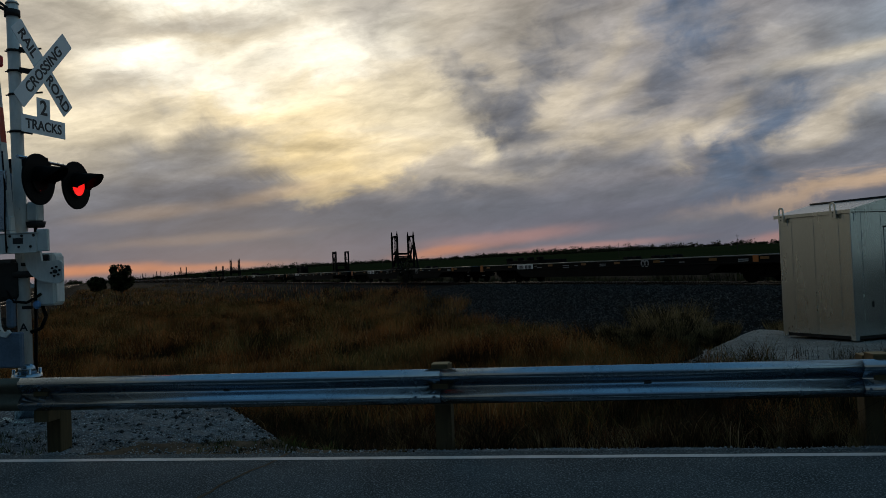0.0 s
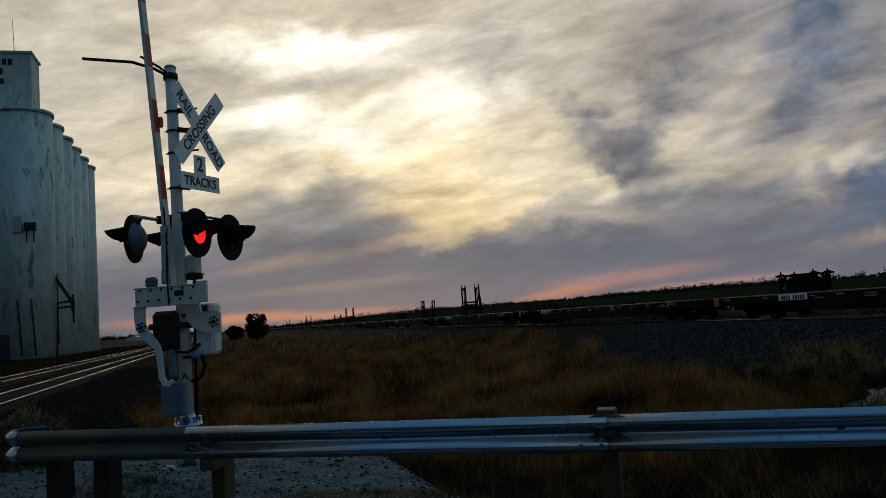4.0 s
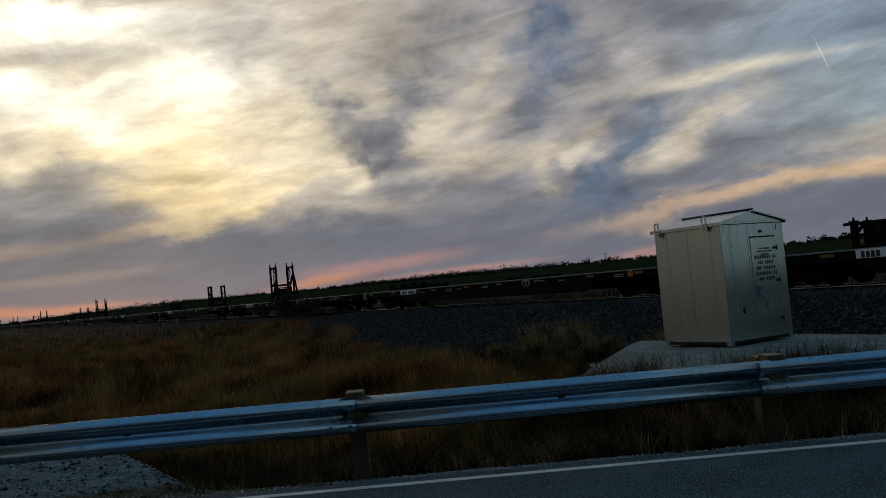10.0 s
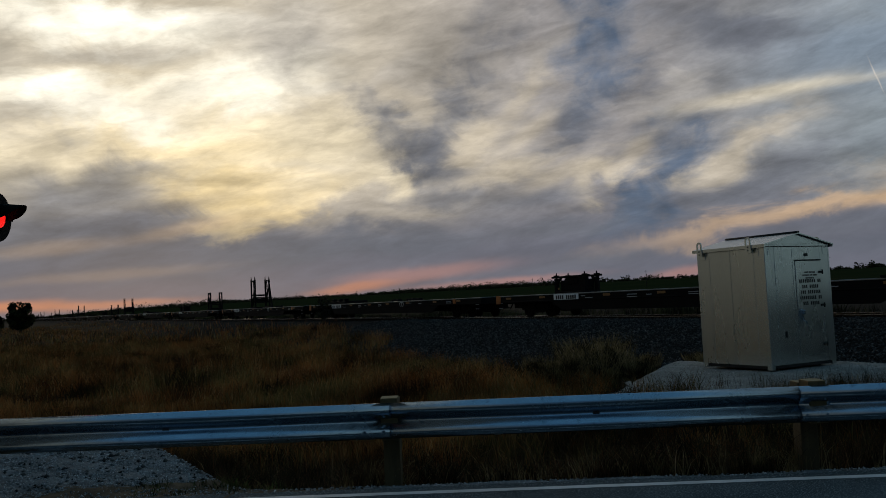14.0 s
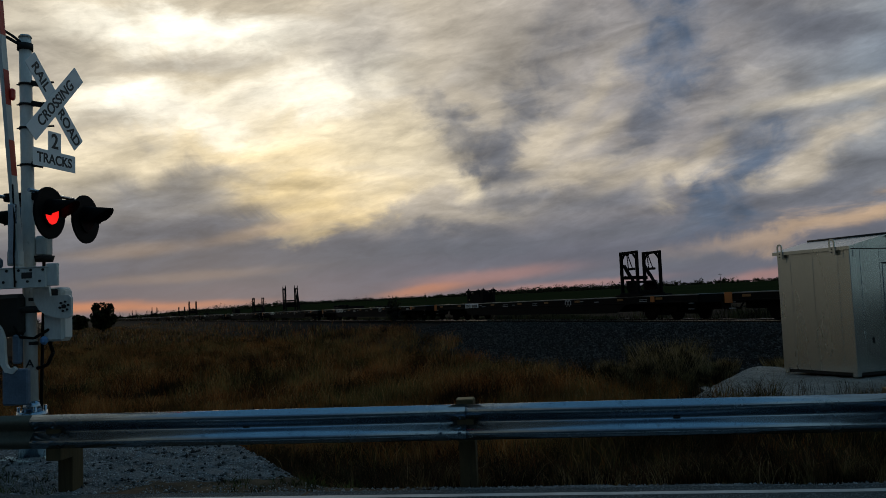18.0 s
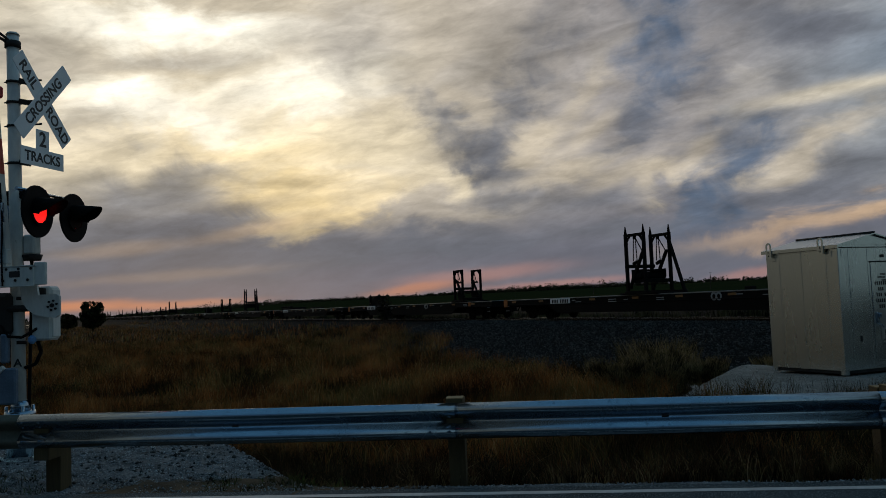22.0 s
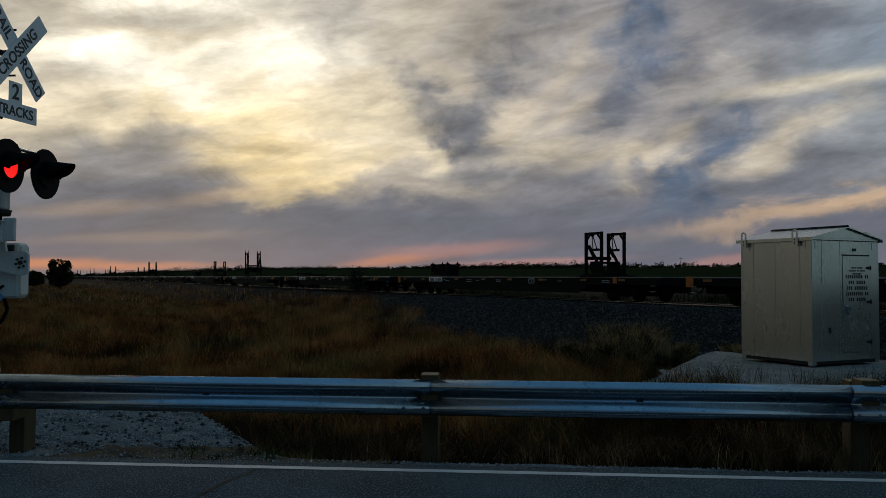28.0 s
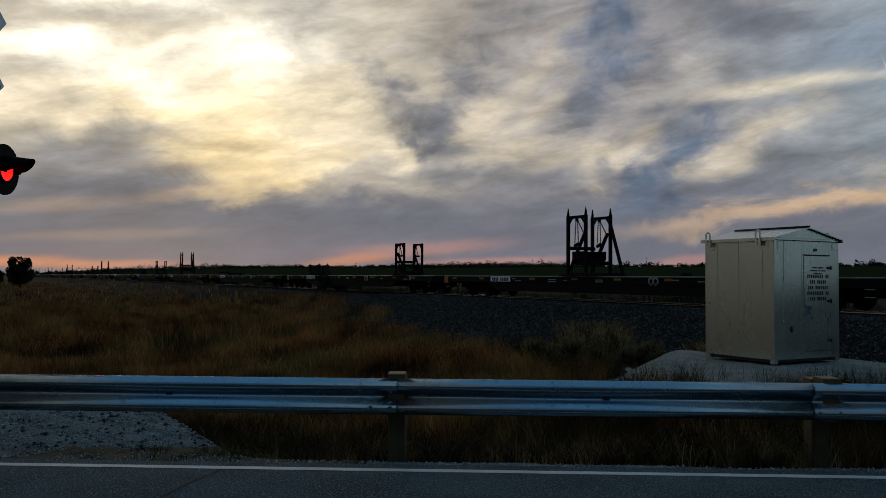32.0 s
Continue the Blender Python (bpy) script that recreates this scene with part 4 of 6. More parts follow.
for y in (0.34, HUT_D - 0.16):
    for x in (-OUT - 0.012, HUT_W + OUT + 0.012):
        # a round-topped strap with an open eye
        ring = [(0.075 * math.cos(radians(a)), 0.075 * math.sin(radians(a))) for a in range(0, 181, 20)]
        eye = [(0.036 * math.cos(radians(a)), 0.036 * math.sin(radians(a))) for a in range(0, 181, 20)]
        bm = bmesh.new()
        front = [[bm.verts.new((x + d, y + a, EAVE + 0.10 + b)) for a, b in ring] for d in (-0.008, 0.008)]
        inner = [[bm.verts.new((x + d, y + a, EAVE + 0.10 + b)) for a, b in eye] for d in (-0.008, 0.008)]
        for i in range(len(ring) - 1):
            bm.faces.new((front[0][i], front[0][i + 1], inner[0][i + 1], inner[0][i]))
            bm.faces.new((front[1][i + 1], front[1][i], inner[1][i], inner[1][i + 1]))
            bm.faces.new((front[0][i + 1], front[0][i], front[1][i], front[1][i + 1]))
            bm.faces.new((inner[0][i], inner[0][i + 1], inner[1][i + 1], inner[1][i]))
        for s in (-1, 1):
            block(0.016, 0.039, 0.10, x, y + s * 0.0555, EAVE + 0.05, 0.0, bm=bm)
        block(0.016, 0.15, 0.16, x, y, EAVE - 0.08, 0.0, bm=bm)
        lug = part("lifting_lug", bm, ALUMINIUM, roof, "lifting lug with an open eye")
        for dz in (-0.04, -0.11):
            part("lug_bolt", rod((x - 0.018, y, EAVE + dz), (x + 0.018, y, EAVE + dz), 0.014, sides=8), DARK_METAL, lug)
# small plates and straps under the eaves
for x in (0.16, HUT_W - 0.16):
    part("lug_plate", block(0.13, 0.010, 0.15, x, -0.005, EAVE - 0.16, 0.004), ALUMINIUM, hut)
for y in (0.20, HUT_D - 0.2):
    part("lug_plate", block(0.010, 0.12, 0.14, -0.005, y, EAVE - 0.17, 0.004), ALUMINIUM, hut)
# a dark bar draws the shadow line below the gable
part("gable_shadow_strip", block(HUT_W + 0.10, 0.014, 0.018, HUT_W / 2, -0.012, EAVE - 0.055, 0.003), DARK_METAL, hut, "dark strip drawn in for the shadow under the gable")

# ---- crossing signal with its raised gate ----
MX, MY = -5.25, 8.0
signal = thing("crossing_signal", "white railway crossing signal with red lamps and a raised gate", "crossing signal",
               Matrix.Translation((MX, MY, 0)))
part("mast", rod((0, 0, 0.1), (-0.045, -0.03, 5.05), 0.080, 0.070, 20), WHITE_PAINT, signal, "white painted steel mast")
part("mast_cap", rod((-0.045, -0.03, 5.05), (-0.045, -0.03, 5.08), 0.08, 0.06, 20), WHITE_PAINT, signal)
base = part("base", rod((0, 0, 0.0), (0, 0, 0.46), 0.16, 0.13, 16), GALVANISED, signal, "round cast base with anchor bolts")
part("base_collar", rod((0, 0, 0.54), (0, 0, 0.66), 0.12, 0.085, 16), GALVANISED, signal)
for i in range(4):
    a = radians(45 + 90 * i)
    part("anchor_bolt", rod((0.145 * math.cos(a), 0.145 * math.sin(a), 0.44), (0.145 * math.cos(a), 0.145 * math.sin(a), 0.60), 0.020, sides=8), GALVANISED, base)
    part("base_rib", block(0.03, 0.12, 0.22, 0.15 * math.cos(a), 0.15 * math.sin(a), 0.22, 0.004, (0, 0, 45 + 90 * i + 90)), GALVANISED, base)
part("base_flange", rod((0, 0, 0.46), (0, 0, 0.54), 0.18, 0.17, 16), GALVANISED, signal, "bolted steel base flange")
part("foundation", block(0.7, 0.7, 0.5, 0, 0, -0.24, 0.02), CONCRETE, signal, "concrete foundation block")
# signs face along the road (+x): text x runs to +y
FACE = Matrix(((0, 0, 1, 0), (1, 0, 0, 0), (0, 1, 0, 0), (0, 0, 0, 1)))


def sign_pose(x, y, z, turn=0.0):
    return Matrix.Translation((x, y, z)) @ pose(0, 0, 0, 0, 0, -7.0) @ FACE @ pose(0, 0, 0, 0, 0, turn)


def rounded(w, h, r, n=4):
    out = []
    for cx, cy, a0 in ((w / 2 - r, h / 2 - r, 0), (-w / 2 + r, h / 2 - r, 90), (-w / 2 + r, -h / 2 + r, 180), (w / 2 - r, -h / 2 + r, 270)):
        for i in range(n + 1):
            a = radians(a0 + 90 * i / n)
            out.append((cx + r * math.cos(a), cy + r * math.sin(a)))
    return out


XZ = 4.245
for turn, words, dx in ((47.0, (("CROSSING", 0.0),), 0.012), (-47.0, (("RAIL", -0.36), ("ROAD", 0.36)), 0.0)):
    blade = part("crossbuck_board", plate(rounded(1.25, 0.22, 0.012), 0.006), SIGN_WHITE, signal, "white reflective crossbuck board", sign_pose(0.275 + dx, 0.065, XZ, turn))
    for word, at in words:
        letters("lettering", word, 0.178, pose(at, -0.003, 0.0075), SIGN_BLACK, blade)
tee = [(0.37, 0.09), (0.37, -0.12), (-0.37, -0.12), (-0.37, 0.09), (-0.11, 0.09), (-0.11, 0.33), (0.11, 0.33), (0.11, 0.09)]
tracks = part("tracks_sign", plate(tee[::-1], 0.006), SIGN_WHITE, signal, "white T-shaped sign reading two tracks", sign_pose(0.27, 0.06, 3.55))
letters("lettering", "2", 0.25, pose(0, 0.205, 0.0075), SIGN_BLACK, tracks)
letters("lettering", "TRACKS", 0.165, pose(0, -0.018, 0.0075), SIGN_BLACK, tracks)
for z in (4.47, 4.22, 3.93, 3.48):
    lean = z / 5.05
    band = part("sign_band", rod((-0.045 * lean, -0.03 * lean, z - 0.014), (-0.045 * lean, -0.03 * lean, z + 0.014), 0.084, sides=16), DARK_METAL, signal, "dark clamp band")
    part("band_bolt", rod((-0.14, -0.05, z), (0.02, -0.10, z), 0.009, sides=8), DARK_METAL, band)
    part("sign_strut", pipe([(0.05, 0.02, z), (0.16, 0.0, z + 0.015), (0.27, 0.06, z + 0.03)], 0.012), DARK_METAL, band)
    part("band_ear", block(0.13, 0.05, 0.06, 0.10, -0.02, z, 0.004, (0, 12, 10)), DARK_METAL, band)


def lamp_head(x, y, z, out, turn=0.0):
    """One flashing lamp: round black backboard, housing, hood and lens; out is +1 or -1 along x."""
    board = part("lamp_backboard", rod((x, y, z), (x + out * 0.012, y, z), 0.30, sides=32), BLACK_PAINT, signal, "round black backboard")
    bm = bmesh.new()
    rings = [[bm.verts.new((x + out * d, y + r * math.cos(math.tau * i / 28), z + r * math.sin(math.tau * i / 28))) for i in range(28)] for d, r in ((0.010, 0.165), (0.034, 0.165), (0.034, 0.137), (0.010, 0.137))]
    for r0, r1 in zip(rings, rings[1:]):
        for i in range(28):
            bm.faces.new((r0[i], r0[(i + 1) % 28], r1[(i + 1) % 28], r1[i]))
    part("lens_bezel", bm, BLACK_PAINT, board)
    part("lamp_rim", rod((x - out * 0.012, y, z), (x, y, z), 0.302, 0.302, 32), BLACK_PAINT, board, "black back of the board")
    housing = bmesh.new()
    bmesh.ops.create_uvsphere(housing, u_segments=24, v_segments=14, radius=0.2, matrix=Matrix.Translation((x - out * 0.005, y, z)) @ Matrix.Diagonal((0.75, 1, 1, 1)))
    bmesh.ops.delete(housing, geom=[v for v in housing.verts if (v.co.x - x) * out > -0.004], context="VERTS")
    for f in housing.faces:
        f.smooth = True
    part("lamp_housing", housing, BACK_PAINT, board, "domed blue-grey lamp housing")
    bm = bmesh.new()
    ring0, ring1 = [], []
    for i in range(25):
        a = radians(-8 + 196 * i / 24)
        long = 0.10 + 0.24 * max(0.0, math.sin(a)) ** 0.6
        ring0.append(bm.verts.new((x + out * 0.012, y + 0.165 * math.cos(a), z + 0.165 * math.sin(a))))
        ring1.append(bm.verts.new((x + out * (0.012 + long), y + 0.15 * math.cos(a), z - 0.03 + 0.155 * math.sin(a))))
    for i in range(24):
        bm.faces.new((ring0[i], ring0[i + 1], ring1[i + 1], ring1[i])).smooth = True
    hood = part("lamp_hood", bm, BLACK_PAINT, board, "black hood")
    mod = hood.modifiers.new("thick", "SOLIDIFY")
    mod.thickness = 0.006
    if turn:
        board.matrix_basis = Matrix.Translation((x, y, 0)) @ pose(0, 0, 0, 0, 0, turn) @ Matrix.Translation((-x, -y, 0))
    return board


LAMPS = []
for y in (-0.38, 0.38):
    board = lamp_head(0.46, y + 0.03, 2.84, 1)
    # the lens carries a glowing face and a dark face and turns at each flash
    unit = new("lamp_lens")
    unit.parent = board
    unit.matrix_basis = Matrix.Translation((0.486, y + 0.03, 2.84))
    part("lit_face", rod((0.0, 0, 0), (0.006, 0, 0), 0.133, sides=28), RED_LENS, unit, "glowing red lens")
    part("dark_face", rod((-0.006, 0, 0), (0.0, 0, 0), 0.133, sides=28), DARK_LENS, unit, "unlit dark red lens")
    LAMPS.append(unit)
    lamp_head(-0.42, y, 2.84, -1, 15.0)
for x in (0.30, -0.30):
    part("lamp_crossarm", rod((x, -0.50, 3.10), (x, 0.50, 3.10), 0.022, sides=12), GALVANISED, signal, "steel lamp crossarm")
    for y in (-0.38, 0.38):
        part("lamp_bracket", pipe([(x, y, 3.10), (x + 0.06 * (1 if x > 0 else -1), y, 3.02), (x + 0.06 * (1 if x > 0 else -1), y, 2.9)], 0.022), BLACK_PAINT, signal)
part("crossarm_bracket", block(0.66, 0.10, 0.10, 0, 0, 3.10, 0.01), BLACK_PAINT, signal)
part("junction_box", block(0.15, 0.15, 0.24, 0.12, 0.07, 2.50, 0.02), WHITE_PAINT, signal, "grey junction box")
bell = part("bell", rod((0.12, 0.07, 2.31), (0.12, 0.07, 2.38), 0.10, 0.12, 20), DARK_METAL, signal, "dark round bell")
part("conduit", pipe([(0.10, 0.10, 2.42), (0.10, 0.09, 1.9), (0.09, 0.08, 1.4), (0.08, 0.05, 0.5)], 0.02), BLACK_PAINT, signal)
# gate: pivots across x, so the arm would fall towards the road
GZ, GY = 1.74, -0.30
case = part("gate_mechanism", block(0.25, 0.20, 0.635, 0.31, 0.035, 1.672, 0.025), WHITE_PAINT, signal, "white gate drive case")
part("case_door", block(0.02, 0.16, 0.56, 0.442, 0.035, 1.67, 0.008), WHITE_PAINT, case)
part("case_window", block(0.15, 0.012, 0.10, 0.305, -0.068, 1.92, 0.01), GLASS_DARK, case)
part("gate_motor", block(0.36, 0.34, 0.5, -0.20, 0.0, 1.68, 0.05), DARK_METAL, signal, "dark gate motor housing")
part("pivot_shaft", rod((-0.42, GY + 0.18, GZ), (0.40, GY + 0.18, GZ), 0.04, sides=14), DARK_METAL, signal)


# the left arm sweeps down into the counterweight lever
SWEEP = [(-0.43, 2.00, 0.15), (-0.435, 1.86, 0.14), (-0.42, 1.74, 0.13), (-0.36, 1.65, 0.12), (-0.27, 1.57, 0.10), (-0.20, 1.49, 0.08), (-0.168, 1.40, 0.07),
         (-0.158, 1.25, 0.065), (-0.150, 1.12, 0.065), (-0.11, 1.05, 0.065), (-0.04, 1.03, 0.06), (0.0, 1.07, 0.05)]
left, right = [], []
for i, (px, pz, w) in enumerate(SWEEP):
    p, q = SWEEP[max(i - 1, 0)], SWEEP[min(i + 1, len(SWEEP) - 1)]
    t = Vector((q[0] - p[0], q[1] - p[1])).normalized()
    left.append((px - t.y * w / 2, pz + t.x * w / 2))
    right.append((px + t.y * w / 2, pz - t.x * w / 2))
bm = bmesh.new()
rows = [[bm.verts.new((p[0], GY + d, p[1])) for p in side] for d in (-0.02, 0.025) for side in (left, right)]
for r0, r1 in ((rows[0], rows[1]), (rows[1], rows[3]), (rows[3], rows[2]), (rows[2], rows[0])):
    for i in range(len(SWEEP) - 1):
        bm.faces.new((r0[i], r0[i + 1], r1[i + 1], r1[i]))
for i in (0, -1):
    bm.faces.new((rows[0][i], rows[1][i], rows[3][i], rows[2][i]))
bmesh.ops.recalc_face_normals(bm, faces=bm.faces[:])
arm_left = part("support_arm", bm, WHITE_PAINT, signal, "white curved arm ending in the counterweight lever")
ARM_R = [(0.12, 0.40), (0.12, 0.22), (0.138, 0.08), (0.198, -0.01), (0.28, -0.07), (0.39, -0.105), (0.555, -0.125), (0.605, -0.09), (0.605, 0.12), (0.57, 0.15), (0.34, 0.15), (0.32, 0.30), (0.32, 0.40)]
arm_right = part("support_arm", plate(ARM_R, 0.035, Matrix(((1, 0, 0, 0), (0, 0, -1, -0.13), (0, 1, 0, GZ), (0, 0, 0, 1)))), WHITE_PAINT, signal, "white curved support arm with a bolt circle")
for arm, cx, y, cz in ((arm_left, -0.40, GY - 0.02, GZ), (arm_right, 0.52, -0.165, GZ + 0.02)):
    part("pivot_nut", rod((cx, y - 0.03, cz), (cx, y + 0.02, cz), 0.024, sides=6), DARK_METAL, arm)
    for i in range(6):
        a = radians(60 * i + 15)
        part("arm_bolt", rod((cx + 0.055 * math.cos(a), y - 0.02, cz + 0.055 * math.sin(a)), (cx + 0.055 * math.cos(a), y + 0.02, cz + 0.055 * math.sin(a)), 0.013, sides=6), DARK_METAL, arm)
# a plain block stands for the small blue cloth bag
part("blue_bag", block(0.09, 0.08, 0.10, 0.21, -0.08, 1.37, 0.03, (0, 0, 25)), BLUE_CLOTH, signal, "small bright blue cloth bag")
channel = part("arm_channel", block(0.86, 0.05, 0.22, -0.03, GY - 0.02, 2.105, 0.006), WHITE_PAINT, signal, "white bolted channel across the gate drive")
part("channel_lip", block(0.90, 0.11, 0.012, -0.03, GY, 2.222, 0.003), WHITE_PAINT, channel)
part("channel_lip", block(0.86, 0.10, 0.012, -0.03, GY, 1.993, 0.003), WHITE_PAINT, channel)
part("channel_label", block(0.13, 0.004, 0.07, 0.17, GY - 0.048, 2.13, 0.0), SIGN_BLACK, channel)
for i in range(6):
    for z in (2.06, 2.19):
        x = -0.42 + 0.15 * i + (0.04 if z > 2.1 else 0)
        part("channel_bolt", rod((x, GY - 0.055, z), (x, GY - 0.04, z), 0.016, sides=8), DARK_METAL, channel)
part("end_bracket", block(0.14, 0.05, 0.26, 0.46, GY + 0.0, 2.13, 0.008), WHITE_PAINT, channel)
part("breakaway_hinge", block(0.16, 0.10, 0.18, 0.0, GY, 2.34, 0.015), WHITE_PAINT, signal, "white hinge block at the foot of the arm")
part("hinge_cover", block(0.14, 0.12, 0.13, -0.26, GY + 0.02, 2.29, 0.03), BACK_PAINT, signal)
part("arm_clamp", block(0.085, 0.05, 0.70, -0.01, GY - 0.04, 2.62, 0.006), GALVANISED, signal, "perforated steel arm clamp")
# the raised arm leans a little towards the road's far end
ARM0, ARM1 = Vector((0.055, GY + 0.02, 2.05)), Vector((-0.36, GY - 0.12, 8.35))
def arm_length(a, b, thick, wide):
    """A length of the arm: thick along x, wide along y."""
    bm = bmesh.new()
    rings = [[bm.verts.new(p + Vector((sx * thick / 2, sy * wide / 2, 0))) for sx, sy in ((-1, -1), (1, -1), (1, 1), (-1, 1))] for p in (a, b)]
    for i in range(4):
        bm.faces.new((rings[0][i], rings[0][(i + 1) % 4], rings[1][(i + 1) % 4], rings[1][i]))
    bm.faces.new(rings[0][::-1])
    bm.faces.new(rings[1])
    return bm


for i in range(15):
    a, b = ARM0.lerp(ARM1, i / 15), ARM0.lerp(ARM1, (i + 1) / 15)
    taper = 1 - 0.15 * i / 15
    red = i % 2 == 1 and i > 1
    part("gate_arm", arm_length(a, b, 0.046, 0.108 * taper), WHITE_PAINT, signal, "white length of the raised gate arm")
    if red:
        lift = Vector((0.0245, 0, 0))
        part("arm_stripe", arm_length(a + lift, b + lift, 0.003, 0.104 * taper), RED_STRIPE, signal, "red reflective stripe on the gate arm")
        lift = Vector((-0.0245, 0, 0))
        part("arm_stripe", arm_length(a + lift, b + lift, 0.003, 0.104 * taper), RED_STRIPE, signal, "red reflective stripe on the gate arm")
for f in (0.355, 0.64, 0.92):
    p = ARM0.lerp(ARM1, f)
    lamp = part("arm_lamp", block(0.06, 0.07, 0.14, p.x + 0.045, p.y + 0.055, p.z, 0.02), ARM_LAMP, signal, "small red lamp on the gate arm")
part("arm_cable", pipe([(0.03, GY - 0.06, 2.0), (0.04, GY - 0.09, 2.35), (0.03, GY - 0.06, 2.75), (0.0, GY - 0.05, 3.2)], 0.010), BLACK_PAINT, signal)
# counterweights below
part("counterweight", block(0.32, 0.08, 0.42, -0.02, GY + 0.04, 0.85, 0.02), BACK_PAINT, signal, "blue-grey counterweight plate")
part("counterweight", block(0.10, 0.08, 0.34, -0.06, GY + 0.12, 1.28, 0.02), BACK_PAINT, signal)
part("cable_loop", pipe([(-0.12, -0.16, 1.55), (-0.02, -0.2, 1.42), (0.12, -0.14, 1.40), (0.26, -0.06, 1.5)], 0.016), BLACK_PAINT, signal)
part("cable_loop", pipe([(0.2, 0.04, 1.36), (0.26, 0.02, 1.22), (0.2, 0.0, 1.08), (0.08, -0.02, 1.04)], 0.022), BLACK_PAINT, signal)
letters("lettering", "A", 0.13, Matrix.Translation((0.03, -0.084, 1.10)) @ pose(0, 0, 0, 90, 0, 24), SIGN_BLACK, signal)
for z in (1.34, 1.86):
    part("mast_strap", rod((0, 0, z - 0.02), (0, 0, z + 0.02), 0.083, sides=16), DARK_METAL, signal)
# bracket and wand at the top of the mast
top = part("top_band", rod((-0.045, -0.03, 4.89), (-0.045, -0.03, 4.97), 0.092, sides=16), DARK_METAL, signal)
part("arm_rest", pipe([(-0.04, -0.08, 4.93), (-0.18, -0.18, 5.02), (-0.40, -0.32, 5.10), (-0.95, -0.56, 5.16)], 0.020), DARK_METAL, signal, "thin steel arm rest")
part("arm_rest", pipe([(-0.04, -0.08, 4.96), (-0.14, -0.14, 5.05), (-0.32, -0.26, 5.18)], 0.016), DARK_METAL, signal)

# ---- the train: black flat cars with blade stands ----
CAR_ANGLE = math.degrees(math.atan2(-NX, NY))
SPEED = 17.0
CAR = 28.333
NEAR = -1.45           # near side of a car, local y; x points the way the train runs


def bogie(car, x):
    truck = part("truck", block(0.34, 2.3, 0.30, x, 0, 0.50, 0.03), TRUCK_IRON, car, "dirty cast iron wheel truck")
    for y in (-1.0, 1.0):
        out = [(-1.15, 0.36), (-1.15, 0.58), (-0.62, 0.66), (-0.45, 0.74), (0.45, 0.74), (0.62, 0.66), (1.15, 0.58), (1.15, 0.36), (0.85, 0.36), (0.55, 0.22), (-0.55, 0.22), (-0.85, 0.36)]
        part("side_frame", plate(out, 0.12, Matrix(((1, 0, 0, x), (0, 0, 1, y - 0.06), (0, 1, 0, 0), (0, 0, 0, 1)))), TRUCK_IRON, truck)
    for dx in (-0.89, 0.89):
        for y in (-0.755, 0.755):
            part("wheel", rod((x + dx, y - 0.07, 0.42), (x + dx, y + 0.07, 0.42), 0.42, sides=24), TRUCK_IRON, truck)
        part("axle", rod((x + dx, -0.9, 0.42), (x + dx, 0.9, 0.42), 0.08, sides=10), TRUCK_IRON, truck)


def side_marks(car):
    """Plate, reflectors and small markings on the near side."""
    y = NEAR - 0.006
    sign = part("number_board", block(1.85, 0.012, 0.30, -7.45, y, 0.92, 0.004), SIGN_WHITE, car, "white board with black characters")
    x = -8.15
    for w in (0.14, 0.14, 0.14, 0.14, 0, 0.14, 0.14, 0.14, 0.14, 0.14):
        if w:
            part("lettering_bar", block(w * 0.8, 0.004, 0.19, x, y - 0.008, 0.92, 0.0), SIGN_BLACK, sign)
        x += 0.155
    for x in (-12.2, -9.3, -4.6, -1.3, 1.6, 4.6, 8.2, 11.0):
        part("reflector", block(0.46, 0.008, 0.10, x, y, 0.96, 0.002), REFLECTOR, car, "yellow reflector strip")
    for x, w, z in ((-6.2, 0.3, 0.95), (-5.8, 0.5, 0.86), (-3.0, 0.62, 0.93), (-3.0, 0.62, 0.83), (-2.0, 0.3, 0.9), (0.4, 0.5, 0.93), (0.4, 0.5, 0.85), (4.9, 0.5, 0.95), (6.3, 0.35, 0.9), (9.9, 0.55, 0.93), (9.9, 0.55, 0.86), (9.7, 0.3, 0.79)):
        part("marking_bar", block(w, 0.006, 0.035, x, y, z, 0.0), PALE_MARK, car)
    # round twin-ring emblem
    for dx in (-0.13, 0.13):
        bm = bmesh.new()
        n = 16
        rings = []
        for r in (0.17, 0.09):
            rings.append([bm.verts.new((3.75 + dx + r * math.cos(math.tau * i / n), y - 0.004, 0.90 + r * math.sin(math.tau * i / n))) for i in range(n)])
        for i in range(n):
            j = (i + 1) % n
            bm.faces.new((rings[0][i], rings[0][j], rings[1][j], rings[1][i]))
        emblem = part("emblem_ring", bm, PALE_MARK, car, "pale twin-ring emblem")
        mod = emblem.modifiers.new("thick", "SOLIDIFY")
        mod.thickness = 0.006


